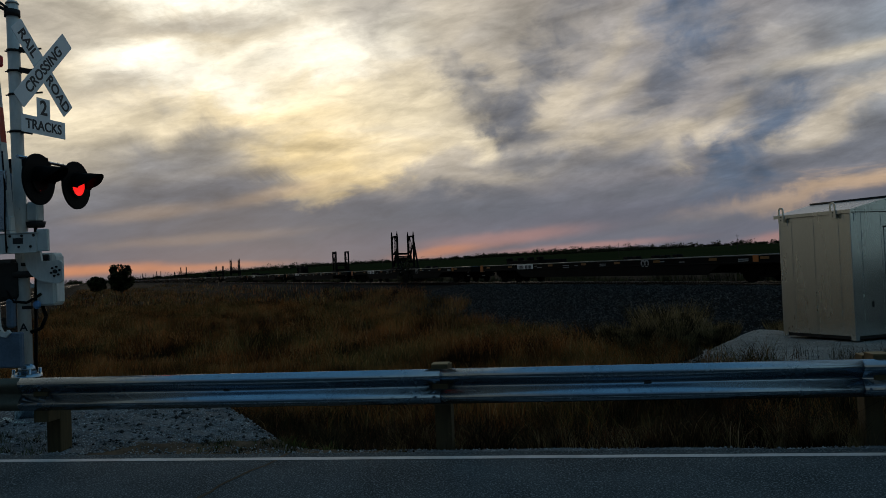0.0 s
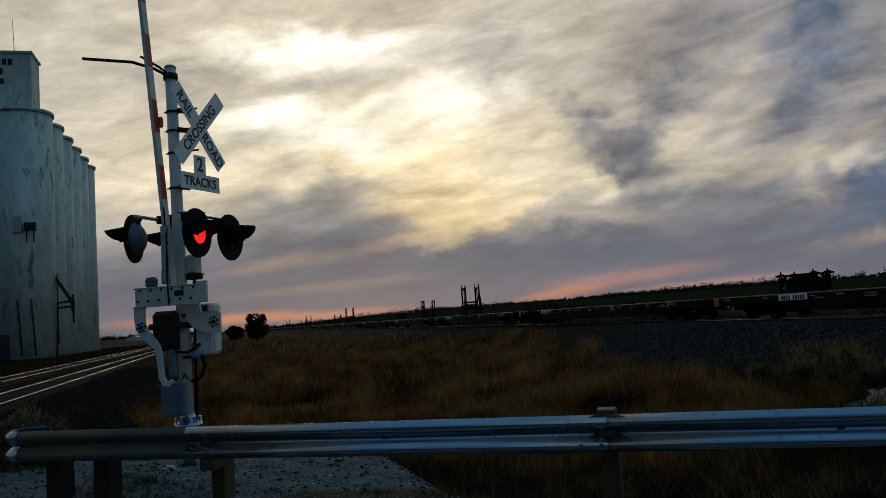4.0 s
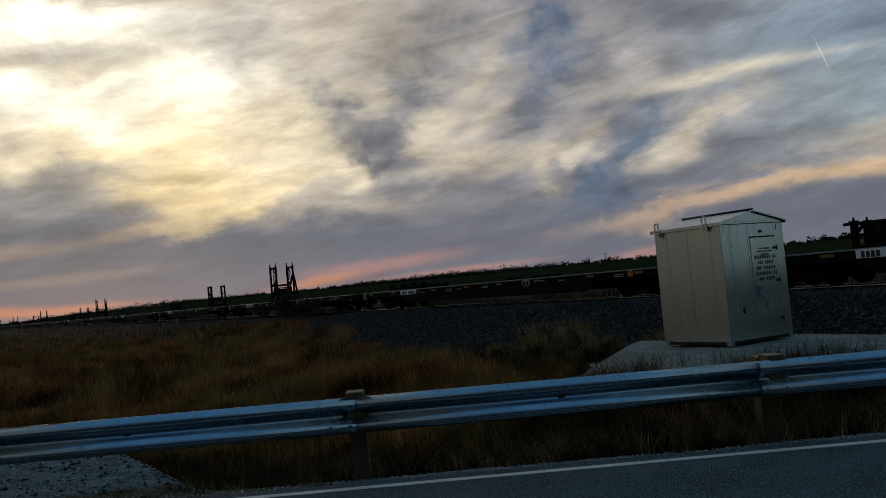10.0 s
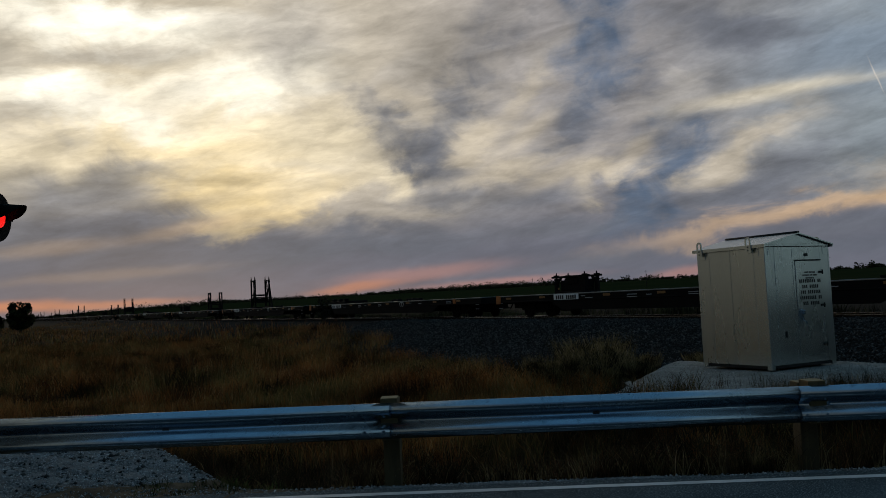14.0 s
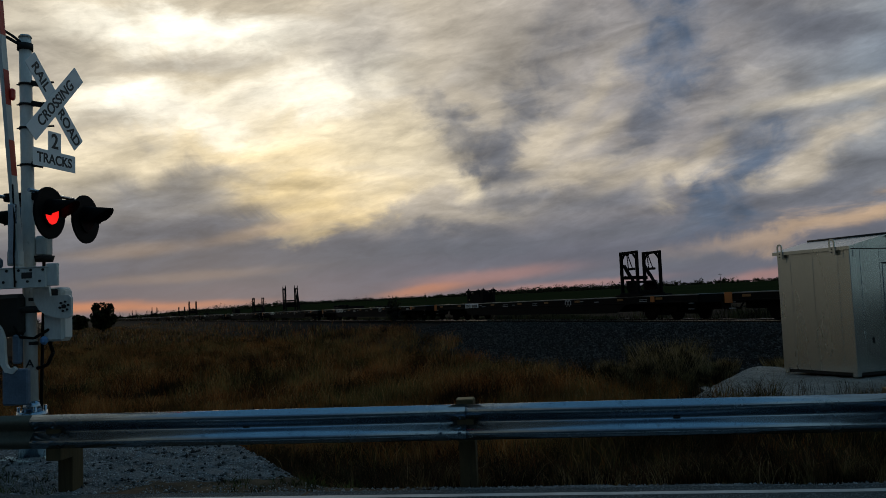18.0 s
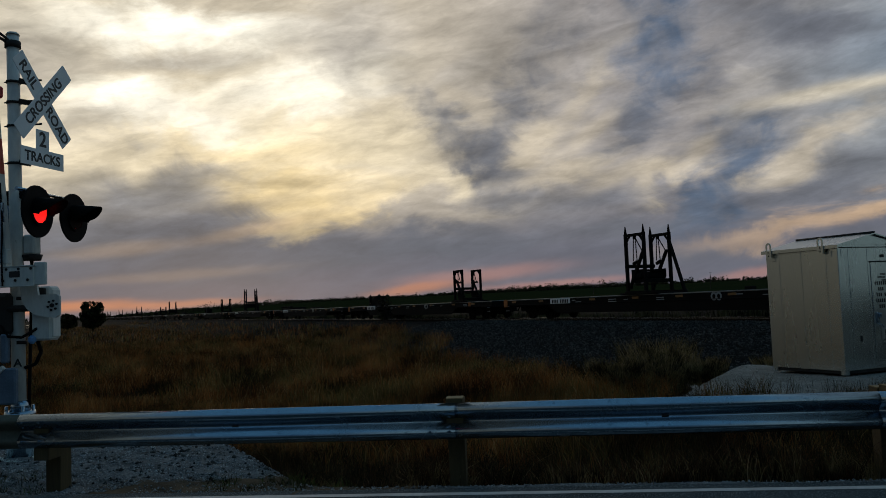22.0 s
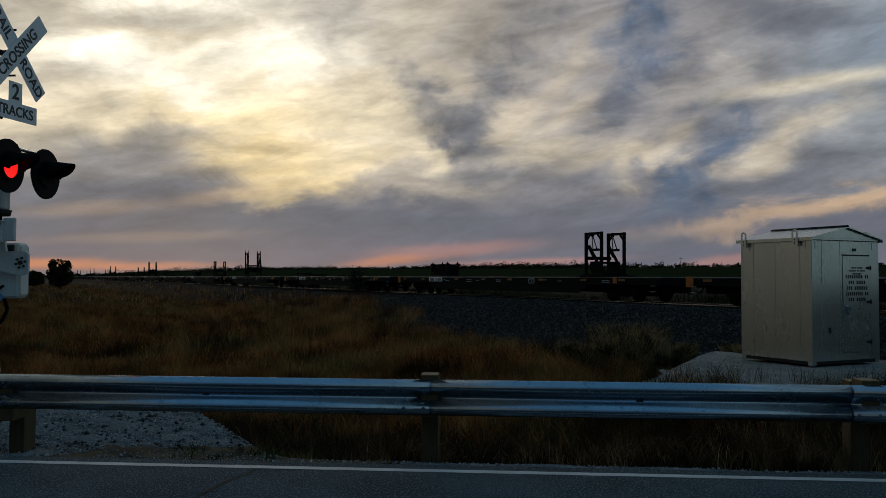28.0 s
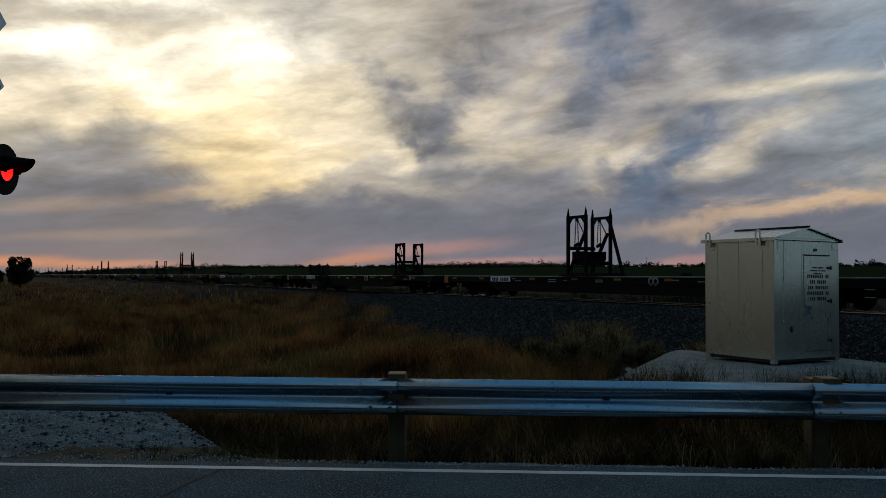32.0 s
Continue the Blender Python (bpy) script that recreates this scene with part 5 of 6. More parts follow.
def flat_car():
    car = thing("flat_car", "long black flat car rolling on the track", "railway car", group="flat cars of the train")
    part("deck", block(26.9, 2.86, 0.05, 0, 0, 1.075, 0.01), DECK_STEEL, car, "grey steel deck, lightened for its sky sheen")
    for s in (-1, 1):
        out = [(-13.45, 1.05), (13.45, 1.05), (13.45, 0.74), (8.6, 0.74), (7.8, 0.34), (-7.8, 0.34), (-8.6, 0.74), (-13.45, 0.74)]
        part("side_sill", plate(out, 0.05, Matrix(((1, 0, 0, 0), (0, 0, 1, s * 1.42 - 0.025), (0, 1, 0, 0), (0, 0, 0, 1)))), CAR_PAINT, car, "deep black side sill")
        part("sill_rib", block(26.8, 0.05, 0.05, 0, s * 1.44, 0.79, 0.01), CAR_PAINT, car)
        for x in (-13.2, 13.2):
            ladder = part("end_ladder", block(0.05, 0.05, 0.62, x, s * 1.40, 0.72, 0.01), CAR_PAINT, car)
            for z in (0.48, 0.72):
                part("rung", block(0.34, 0.03, 0.03, x * 0.985, s * 1.42, z, 0.0), PALE_MARK, ladder)
    part("center_sill", block(27.0, 0.5, 0.62, 0, 0, 0.74, 0.02), CAR_PAINT, car)
    for x in (-9.5, -5, 0, 5, 9.5):
        part("cross_bearer", block(0.2, 2.7, 0.34, x, 0, 0.86, 0.01), CAR_PAINT, car)
    for s in (-1, 1):
        part("end_sill", block(0.10, 2.8, 0.36, s * 13.45, 0, 0.90, 0.015), CAR_PAINT, car)
        part("coupler", block(0.72, 0.26, 0.26, s * 13.82, 0, 0.80, 0.04), TRUCK_IRON, car)
        part("air_hose", pipe([(s * 13.5, -0.3, 0.75), (s * 13.75, -0.32, 0.45), (s * 14.05, -0.3, 0.5)], 0.035), TRUCK_IRON, car)
    part("end_panel", block(0.42, 0.02, 0.42, -13.15, NEAR - 0.012, 0.90, 0.01), ORANGE_PANEL, car, "orange painted end panel")
    part("end_panel", block(0.30, 0.02, 0.26, 10.55, NEAR - 0.012, 0.94, 0.01), ORANGE_PANEL, car, "orange painted panel")
    bogie(car, -10.45)
    bogie(car, 10.45)
    part("brake_cylinder", rod((-1.4, -0.7, 0.62), (-0.4, -0.7, 0.62), 0.16, sides=14), TRUCK_IRON, car)
    part("brake_rod", rod((-6.5, -0.7, 0.6), (-1.4, -0.7, 0.6), 0.025, sides=6), TRUCK_IRON, car)
    side_marks(car)
    return car


def portal(stand, x0, x1, y, high, w=0.13, spikes=False, brace=0.0):
    """One upright frame of two posts and a head beam, parallel to the track."""
    z0 = 1.10
    for x in (x0, x1):
        post = part("stand_post", block(w, w, high, x, y, z0 + high / 2, 0.015), CAR_PAINT, stand, "black square post")
        if spikes:
            part("post_spike", rod((x, y, z0 + high), (x, y, z0 + high + 0.36), 0.075, 0.02, 6), CAR_PAINT, post)
    part("head_beam", block(x1 - x0, w * 0.9, w * 0.9, (x0 + x1) / 2, y, z0 + high - w / 2, 0.01), CAR_PAINT, stand)
    part("foot_beam", block(x1 - x0 + 0.3, w * 1.2, 0.16, (x0 + x1) / 2, y, z0 + 0.08, 0.015), CAR_PAINT, stand)
    for s, x in ((1, x0), (-1, x1)):
        part("knee_brace", beam((x, y, z0 + high - 0.42), (x + s * 0.3, y, z0 + high - 0.10), 0.07, 0.07), CAR_PAINT, stand)
    if brace:
        part("raking_brace", beam((x1, y, z0 + high * 0.86), (x1 + brace, y, z0 + 0.08), 0.12, 0.10), CAR_PAINT, stand, "raking brace")
        part("foot_beam", block(brace + 0.2, 0.15, 0.14, x1 + brace / 2, y, z0 + 0.07, 0.015), CAR_PAINT, stand)


def chain(stand, p, q, n=9):
    bm = bmesh.new()
    for i in range(n):
        a, b = Vector(p).lerp(Vector(q), i / n), Vector(p).lerp(Vector(q), (i + 0.86) / n)
        rod(a, b, 0.026, sides=5, bm=bm)
    part("chain", bm, TRUCK_IRON, stand, "hanging chain")


def cradle(stand, x0, x1, y0, y1, z, tall):
    """The clamp slung between the frames."""
    c = (y0 + y1) / 2
    xm = (x0 + x1) / 2
    wide = (x1 - x0) * 0.62
    out = [(-wide * 0.62, tall), (wide * 0.62, tall), (wide * 0.62, tall * 0.45), (wide * 0.36, 0), (-wide * 0.36, 0), (-wide * 0.62, tall * 0.45)]
    for y in (y0 + 0.12, y1 - 0.18):
        part("cradle_plate", plate(out, 0.05, Matrix(((1, 0, 0, xm), (0, 0, 1, y), (0, 1, 0, z), (0, 0, 0, 1)))), CAR_PAINT, stand, "black cradle plate")
    part("cradle_pad", block(wide * 1.1, y1 - y0 - 0.3, 0.08, xm, c, z + tall * 0.9, 0.02), TRUCK_IRON, stand)
    part("cradle_beam", block(0.16, y1 - y0 + 0.1, 0.16, x0 + 0.1, c, z + tall * 1.25, 0.02), CAR_PAINT, stand)
    part("cradle_beam", block(0.16, y1 - y0 + 0.1, 0.16, x1 - 0.1, c, z + tall * 0.15, 0.02), CAR_PAINT, stand)


def big_stand(car):
    stand = part("blade_stand", block(2.6, 1.7, 0.08, -1.0, -0.7, 1.14, 0.01), CAR_PAINT, car, "tall black steel blade stand")
    x0, x1 = -1.87, -0.60
    portal(stand, x0, x1, -1.37, 2.75, 0.14, True)
    portal(stand, x0, x1, 0.05, 2.75, 0.14, True, 0.85)
    cradle(stand, x0, x1, -1.37, 0.05, 1.60, 0.62)
    for y in (-1.3, 0.0):
        # a long lifting arm rakes up across the frame, with its cradle arm and chains
        part("lift_arm", beam((x0 + 0.22, y, 1.62), (x1 - 0.14, y, 3.05), 0.11, 0.12), CAR_PAINT, stand, "raking lifting arm")
        part("strut", beam((x0 + 0.10, y, 1.36), (x0 + 0.42, y, 2.10), 0.10, 0.10), CAR_PAINT, stand)
        part("arm_head", block(0.30, 0.14, 0.14, x0 + 0.52, y, 2.52, 0.03, (0, -20, 0)), CAR_PAINT, stand)
        part("chain_block", block(0.16, 0.10, 0.12, x0 + 0.55, y, 3.66, 0.02), TRUCK_IRON, stand)
        chain(stand, (x0 + 0.48, y, 3.62), (x0 + 0.40, y, 2.60))
        chain(stand, (x0 + 0.60, y, 3.62), (x0 + 0.66, y, 2.58))
        chain(stand, (x0 + 0.62, y, 3.62), (x1 - 0.20, y, 3.00), 7)
    part("saddle", block(0.62, 1.35, 0.34, (x0 + x1) / 2 + 0.05, -0.66, 1.92, 0.10), CAR_PAINT, stand, "rounded black blade saddle")
    return stand


def mid_stand(car):
    stand = part("blade_stand", block(2.0, 1.7, 0.08, 8.9, -0.65, 1.14, 0.01), CAR_PAINT, car, "black steel frame stand")
    x0, x1 = 8.30, 9.46
    portal(stand, x0, x1, -1.35, 2.08, 0.13)
    portal(stand, x0, x1, -0.05, 2.08, 0.13)
    cradle(stand, x0, x1, -1.35, -0.05, 1.2, 0.62)
    for y in (-1.28, -0.12):
        part("strut", beam((x0 + 0.1, y, 2.55), (x0 + 0.5, y, 2.05), 0.12, 0.12), CAR_PAINT, stand)
        part("swing_arm", block(0.5, 0.12, 0.11, x0 + 0.62, y, 2.36, 0.02), CAR_PAINT, stand)
        part("strut", beam((x0 + 0.5, y, 2.1), (x1 - 0.05, y, 1.3), 0.10, 0.10), CAR_PAINT, stand)
        part("pulley", rod((x0 + 0.38, y - 0.05, 3.08), (x0 + 0.38, y + 0.05, 3.08), 0.10, sides=12), TRUCK_IRON, stand)
        chain(stand, (x0 + 0.36, y, 3.05), (x0 + 0.42, y, 2.4), 6)
        chain(stand, (x0 + 0.40, y, 3.05), (x0 + 0.72, y, 2.4), 7)
    chain(stand, (x1, -1.3, 1.6), (x1 + 0.5, -1.35, 1.12), 6)
    return stand


def low_stand(car):
    stand = part("low_stand", block(2.3, 0.9, 0.10, -7.5, -0.75, 1.15, 0.02), CAR_PAINT, car, "low black loading stand")
    for y in (-1.10, -0.40):
        part("stand_top", block(2.75, 0.13, 0.09, -7.5, y, 1.86, 0.015), CAR_PAINT, stand)
        for x in (-8.55, -6.45):
            part("stand_leg", block(0.20, 0.16, 0.62, x, y, 1.50, 0.02), CAR_PAINT, stand)
            part("stand_knee", beam((x + (0.1 if x < -7.5 else -0.1), y, 1.62), (x + (0.34 if x < -7.5 else -0.34), y, 1.82), 0.09, 0.09), CAR_PAINT, stand)
            part("stand_pin", rod((x, y, 1.90), (x, y, 2.06), 0.055, 0.02, 8), CAR_PAINT, stand)
            part("pin_collar", block(0.24, 0.18, 0.05, x, y, 1.925, 0.01), CAR_PAINT, stand)
    part("stand_box", block(1.75, 0.62, 0.50, -7.45, -0.75, 1.45, 0.03), CAR_PAINT, stand, "black steel box in the stand")
    part("stand_box", block(0.80, 0.70, 0.34, -7.40, -0.75, 1.66, 0.04), CAR_PAINT, stand)
    part("stand_hook", block(0.16, 0.2, 0.26, -8.05, -0.85, 1.68, 0.03), CAR_PAINT, stand)
    part("reflector", block(0.12, 0.01, 0.10, -8.3, -1.2, 1.32, 0.0), REFLECTOR, stand)
    return stand


def deck_boxes(car):
    stand = part("low_stand", block(4.0, 1.8, 0.22, -8.2, -0.3, 1.21, 0.03), CAR_PAINT, car, "flat black loading frame")
    for x in (-10.0, -8.6, -7.4, -6.3):
        part("stand_leg", block(0.35, 0.3, 0.16, x, -1.1, 1.40, 0.03), CAR_PAINT, stand)
    for x in (2.0, 2.7, 4.1, 4.8, 5.6):
        part("deck_chock", block(0.36, 0.3, 0.14, x, -1.1, 1.17, 0.03), CAR_PAINT, car)
    return stand


def car_pose(ref, t):
    """The pose of a car whose middle lies at ref along the track when the clip starts."""
    return Matrix.Translation(uv(TRACK, ref + SPEED * t, RAIL_Z)) @ pose(0, 0, 0, 0, 0, CAR_ANGLE)


TRAIN = []
FIRST = {}
for kind, ref in (("a", -61.33), ("b", -89.67), ("c", -33.0)):
    car = flat_car()
    if kind == "a":
        big_stand(car)
        for x in (5.2, 6.6):
            part("deck_chock", block(0.36, 0.3, 0.14, x, -1.1, 1.17, 0.03), CAR_PAINT, car)
    elif kind == "b":
        mid_stand(car)
        low_stand(car)
    else:
        deck_boxes(car)
    tagged(car, {"a": "long black flat car carrying a tall blade stand", "b": "long black flat car with a frame stand",
                 "c": "long black flat car with a loading frame"}[kind])
    car.matrix_basis = car_pose(ref, 0)
    FIRST[kind] = car
    TRAIN.append((car, ref))
for k in range(-1, 12):
    for kind, ref in (("a", -61.33), ("b", -89.67), ("c", -33.0)):
        if k == 0 or (k < 0 and kind != "b"):
            continue
        TRAIN.append((copy_thing(FIRST[kind], car_pose(ref - 85.0 * k, 0)), ref - 85.0 * k))

# ---- grain elevator beside the left tracks ----
elevator = thing("grain_elevator", "tall pale concrete grain elevator beside the railway tracks", "grain elevator",
                 Matrix.Translation(uv(-29.8, 0, -0.6)) @ pose(0, 0, 0, 0, 0, CAR_ANGLE))
# local x along the tracks towards the road, y towards the tracks
SILO_R, SILO_H = 4.6, 38.2
bm = bmesh.new()
for i in range(6):
    for y in (0.0, -9.2):
        x = -140.5 - 8.9 * i
        silo = part("silo", rod((x, y, 0), (x, y, SILO_H), SILO_R, sides=36), CONCRETE, elevator, "round weathered concrete silo")
        part("silo_rim", rod((x, y, SILO_H), (x, y, SILO_H + 0.5), SILO_R + 0.25, sides=36), CONCRETE, silo, "projecting roof rim")
    if i < 5:
        part("silo_wall", block(5.0, 6.0, SILO_H - 0.6, x - 4.45, 0.0, SILO_H / 2 - 0.3), CONCRETE, elevator)
part("work_house", block(16.0, 20.0, SILO_H - 0.4, -150.0, -26.0, SILO_H / 2, 0.0), CONCRETE, elevator, "broad weathered concrete work house")
for i in range(3):
    y = -18.4 - 9.2 * i
    part("silo", rod((-140.5, y, 0), (-140.5, y, SILO_H), SILO_R, sides=36), CONCRETE, elevator, "round weathered concrete silo")
    part("silo_rim", rod((-140.5, y, SILO_H), (-140.5, y, SILO_H + 0.5), SILO_R + 0.25, sides=36), CONCRETE, elevator)
for y in (-4.6, -13.8, -23.0):
    part("silo_wall", block(5.0, 5.0, SILO_H - 0.6, -140.5, y, SILO_H / 2 - 0.3), CONCRETE, elevator)
head = part("head_house", block(6.2, 19.6, 10.6, -144.1, -8.2, SILO_H + 5.3), CONCRETE, elevator, "square concrete head house")
part("head_roof", block(6.7, 20.1, 0.4, -144.1, -8.2, SILO_H + 10.7, 0.05), CONCRETE, head)
for y, z, w, h in ((-3.4, 5.9, 2.0, 0.9), (-3.1, 1.0, 2.2, 1.6)):
    part("opening", block(0.1, w, h, -140.97, y, SILO_H + z), GLASS_DARK, head, "dark opening")
for x, z in ((-142.4, 7.6), (-142.8, 5.6), (-143.0, 3.2)):
    part("opening", block(0.7, 0.1, 0.9, x, 1.62, SILO_H + z), FAR_WHITE, head, "small pale window")
for row, z, first in ((7, 9.1, -6.6), (4, 7.5, -5.4)):
    for i in range(row):
        part("lettering_bar", block(0.06, 0.62, 1.0, -140.98, first + 0.86 * i, SILO_H + z), DARK_METAL, head)
for y, h in ((-1.2, 6.0), (-4.6, 1.6), (-5.4, 1.2)):
    part("antenna", rod((-143.0, y, SILO_H + 10.8), (-143.0, y - 0.2, SILO_H + 10.8 + h), 0.06, 0.03, 6), DARK_METAL, elevator)
part("gallery", block(30.0, 4.0, 3.2, -168.0, -4.4, SILO_H + 1.9, 0.05), CONCRETE, elevator, "conveyor gallery on the silo roofs")
for i in range(6):
    part("gallery_window", block(1.0, 0.06, 1.2, -157 - 4.4 * i, -2.38, SILO_H + 2.2), FAR_WHITE, elevator)
# loading spout and its frame
spout = part("loading_spout", pipe([(-140.5, 4.4, 12.5), (-136.5, 7.6, 8.0), (-136.0, 7.6, 7.0)], 0.28), DARK_METAL, elevator, "dark loading spout")
for p, q in (((-141.0, 4.4, 7.6), (-135.7, 7.8, 7.6)), ((-141.0, 4.4, 8.4), (-135.7, 7.8, 8.4)), ((-140.9, 4.6, 13.0), (-140.5, 4.7, 2.0)), ((-135.9, 7.7, 9.4), (-135.9, 7.7, 5.0)), ((-140.0, 4.8, 7.6), (-138.5, 4.8, 0.0))):
    part("spout_frame", rod(p, q, 0.16, sides=8), DARK_METAL, spout)
for y in (0.0, 1.9):
    part("down_pipe", rod((-135.6, y + 0.5, 0.5), (-135.6, y, 9.0), 0.14, sides=8), DARK_METAL, elevator)
part("truck_door", block(1.6, 4.2, 3.8, -136.7, -3.4, 2.0), GLASS_DARK, elevator, "dark drive-through doorway")
part("wall_box", block(0.5, 1.2, 2.4, -135.7, 0.2, 20.4), FAR_WHITE, elevator, "pale metal box on the wall")
part("wall_bracket", block(0.8, 1.6, 1.2, -135.6, 2.0, 20.0), DARK_METAL, elevator)
for y in (1.5, 2.5):
    part("wall_bracket", rod((-135.5, y, 17.6), (-135.5, y, 20.0), 0.10, sides=6), DARK_METAL, elevator)

# ---- far sheds ----
def shed(u, v, long, deep, high, name="farm_shed"):
    base = uv(u, v)
    z = float(ground_z(base.x, base.y))
    ob = thing(name, "long low white metal farm shed in the far fields", "shed", Matrix.Translation((base.x, base.y, z)) @ pose(0, 0, 0, 0, 0, CAR_ANGLE + 90 * 0), "far farm sheds")
    part("wall", block(long, deep, high, 0, 0, high / 2), FAR_WHITE, ob, "white sheet metal wall")
    prof = [(-deep / 2 - 0.4, high), (0, high + deep * 0.16), (deep / 2 + 0.4, high)]
    part("roof", extrude(prof, -long / 2, long / 2), FAR_WHITE, ob, "pale sheet metal roof")
    part("door", block(4.0, 0.1, high * 0.8, long * 0.3, -deep / 2 - 0.05, high * 0.4), GLASS_DARK, ob)
    return ob


for u, v, long, deep, high in ((640, -330, 50, 14, 2.0), (650, -230, 40, 14, 2.0), (620, -1030, 60, 14, 2.2), (660, -60, 50, 14, 2.0)):
    shed(u, v, long, deep, high)
shed(-58, -600, 40, 10, 1.7)
shed(-36, -660, 30, 10, 1.5)
tank = uv(520, 60)
silo = thing("farm_silo", "grey round farm silo among far trees", "silo", Matrix.Translation((tank.x, tank.y, float(ground_z(tank.x, tank.y)))))
part("silo_body", rod((0, 0, 0), (0, 0, 15), 3.0, sides=20), CONCRETE, silo)
part("silo_dome", rod((0, 0, 15), (0, 0, 17), 3.0, 0.8, 20), FAR_WHITE, silo)


# ---- trees ----
def leaf_cloud(rng, centres, radii, count, size):
    """Many small leaf quads round clump centres."""
    k = rng.integers(0, len(centres), count)
    d = rng.normal(size=(count, 3))
    d /= np.linalg.norm(d, axis=1)[:, None]
    p = np.asarray(centres)[k] + d * (np.asarray(radii)[k] * rng.uniform(0.35, 1.0, count) ** 0.5)[:, None]
    a = rng.normal(size=(count, 3))
    a /= np.linalg.norm(a, axis=1)[:, None]
    b = np.cross(a, rng.normal(size=(count, 3)))
    b /= np.linalg.norm(b, axis=1)[:, None]
    s = (size * rng.uniform(0.6, 1.4, count))[:, None]
    verts = np.stack([p - a * s, p + b * s * 0.6, p + a * s, p - b * s * 0.6], 1).reshape(-1, 3)
    faces = np.arange(count * 4).reshape(-1, 4)
    return verts, faces


def tree(x, y, high, wide, seed, label, leaves=2600, size=0.12, name="tree", clump=1.0):
    rng = np.random.default_rng(seed)
    ob = thing(name, label, "tree" if name == "tree" else "bush", Matrix.Translation((x, y, float(ground_z(x, y)) - 0.05)))
    bm = bmesh.new()
    trunk = 0.25 * high
    rod((0, 0, 0), (0.05, 0.02, trunk), 0.05 * high ** 0.8, 0.035 * high ** 0.8, 8, bm)
    centres, radii = [], []
    for i in range(64):
        # clump centres fill an egg-shaped crown
        a, k = rng.uniform(0, math.tau), rng.uniform(0.05, 1.0) ** 0.4
        b = math.asin(rng.uniform(-1, 1))
        r = 0.42 * wide * k * math.cos(b)
        z = high * (0.50 + 0.40 * k * math.sin(b))
        tip = (r * math.cos(a), r * math.sin(a), z)
        rod((0.05, 0.02, trunk * rng.uniform(0.5, 1.0)), tip, 0.018 * high ** 0.8, 0.006 * high ** 0.8, 5, bm)
        centres.append(tip)
        radii.append(clump * rng.uniform(0.08, 0.16) * wide)
    part("trunk", bm, BARK, ob, "dark trunk and limbs")
    verts, faces = leaf_cloud(rng, centres, radii, leaves, size)
    crown = from_arrays("crown", verts, faces, LEAVES, ob)
    tagged(crown, "uneven dark leafy crown")
    return ob


def at_angle(az, dist):
    return 0.8 + dist * math.sin(radians(az)), -1.2 + dist * math.cos(radians(az))


x, y = at_angle(-29.1, 170)
tree(x, y, 6.4, 5.0, 3, "round dark tree standing alone beside the railway", 16000, 0.13)
x, y = at_angle(-30.55, 190)
tree(x, y, 3.8, 4.2, 4, "low dark tree beside the railway", 9000, 0.13)
x, y = at_angle(-10.3, 62)
tree(x, y, 2.5, 1.5, 5, "scrubby half-bare bush beyond the track", 1000, 0.06, "bush")
x, y = at_angle(-9.2, 66)
tree(x, y, 1.7, 1.2, 6, "scrubby half-bare bush beyond the track", 700, 0.06, "bush")


def woods(name, count, place, low, high, seed, label):
    """A far line of trees as one mesh of leaf clumps."""
    rng = np.random.default_rng(seed)
    centres, radii = [], []
    for _ in range(count):
        u, v = place(rng)
        p = uv(u, v)
        z = float(ground_z(p.x, p.y))
        h = rng.uniform(low, high) * (0.55 + 0.9 * abs(noise.noise((v * 0.006, u * 0.002, seed))) + 0.3 * rng.random())
        w = h * rng.uniform(0.5, 0.9)
        for k in range(3):
            centres.append((p.x + rng.normal() * w * 0.4, p.y + rng.normal() * w * 0.4, z + h * rng.uniform(0.1, 0.6)))
            radii.append(w * rng.uniform(0.35, 0.6))
    verts, faces = leaf_cloud(rng, centres, radii, count * 110, 0.65)
    return tagged(from_arrays(name, verts, faces, LEAVES), label, "trees", kind="stuff")


woods("far_woods", 1500, lambda r: (600 + 30 * r.normal(), r.uniform(-2300, 700)), 3.0, 7.0, 1, "far dark line of trees on the ridge")
woods("far_woods", 500, lambda r: (590 + 40 * r.normal(), -1000 + 170 * r.normal()), 5.0, 10.0, 2, "dark grove of far trees on the ridge")
woods("far_woods", 420, lambda r: (560 + 20 * r.normal(), r.uniform(-370, 190)), 4.5, 8.5, 3, "dark far trees beyond the field")
woods("far_woods", 700, lambda r: (r.uniform(-250, 620), -1750 + 120 * r.normal()), 6.0, 13.0, 4, "far dark line of trees along the railway")
# line of poles beyond the railway
for i in range(9):
    p = uv(250 + 6 * i, -180 - 95 * i)
    pole = thing("utility_pole", "thin dark utility pole in the far field", "pole", Matrix.Translation((p.x, p.y, float(ground_z(p.x, p.y)))), "far utility poles")
    part("pole_shaft", rod((0, 0, -0.3), (0, 0, 7.5), 0.13, 0.09, 7), BARK, pole)
    part("pole_arm", block(1.8, 0.1, 0.1, 0, 0, 7.0, 0.0, (0, 0, 20)), BARK, pole)

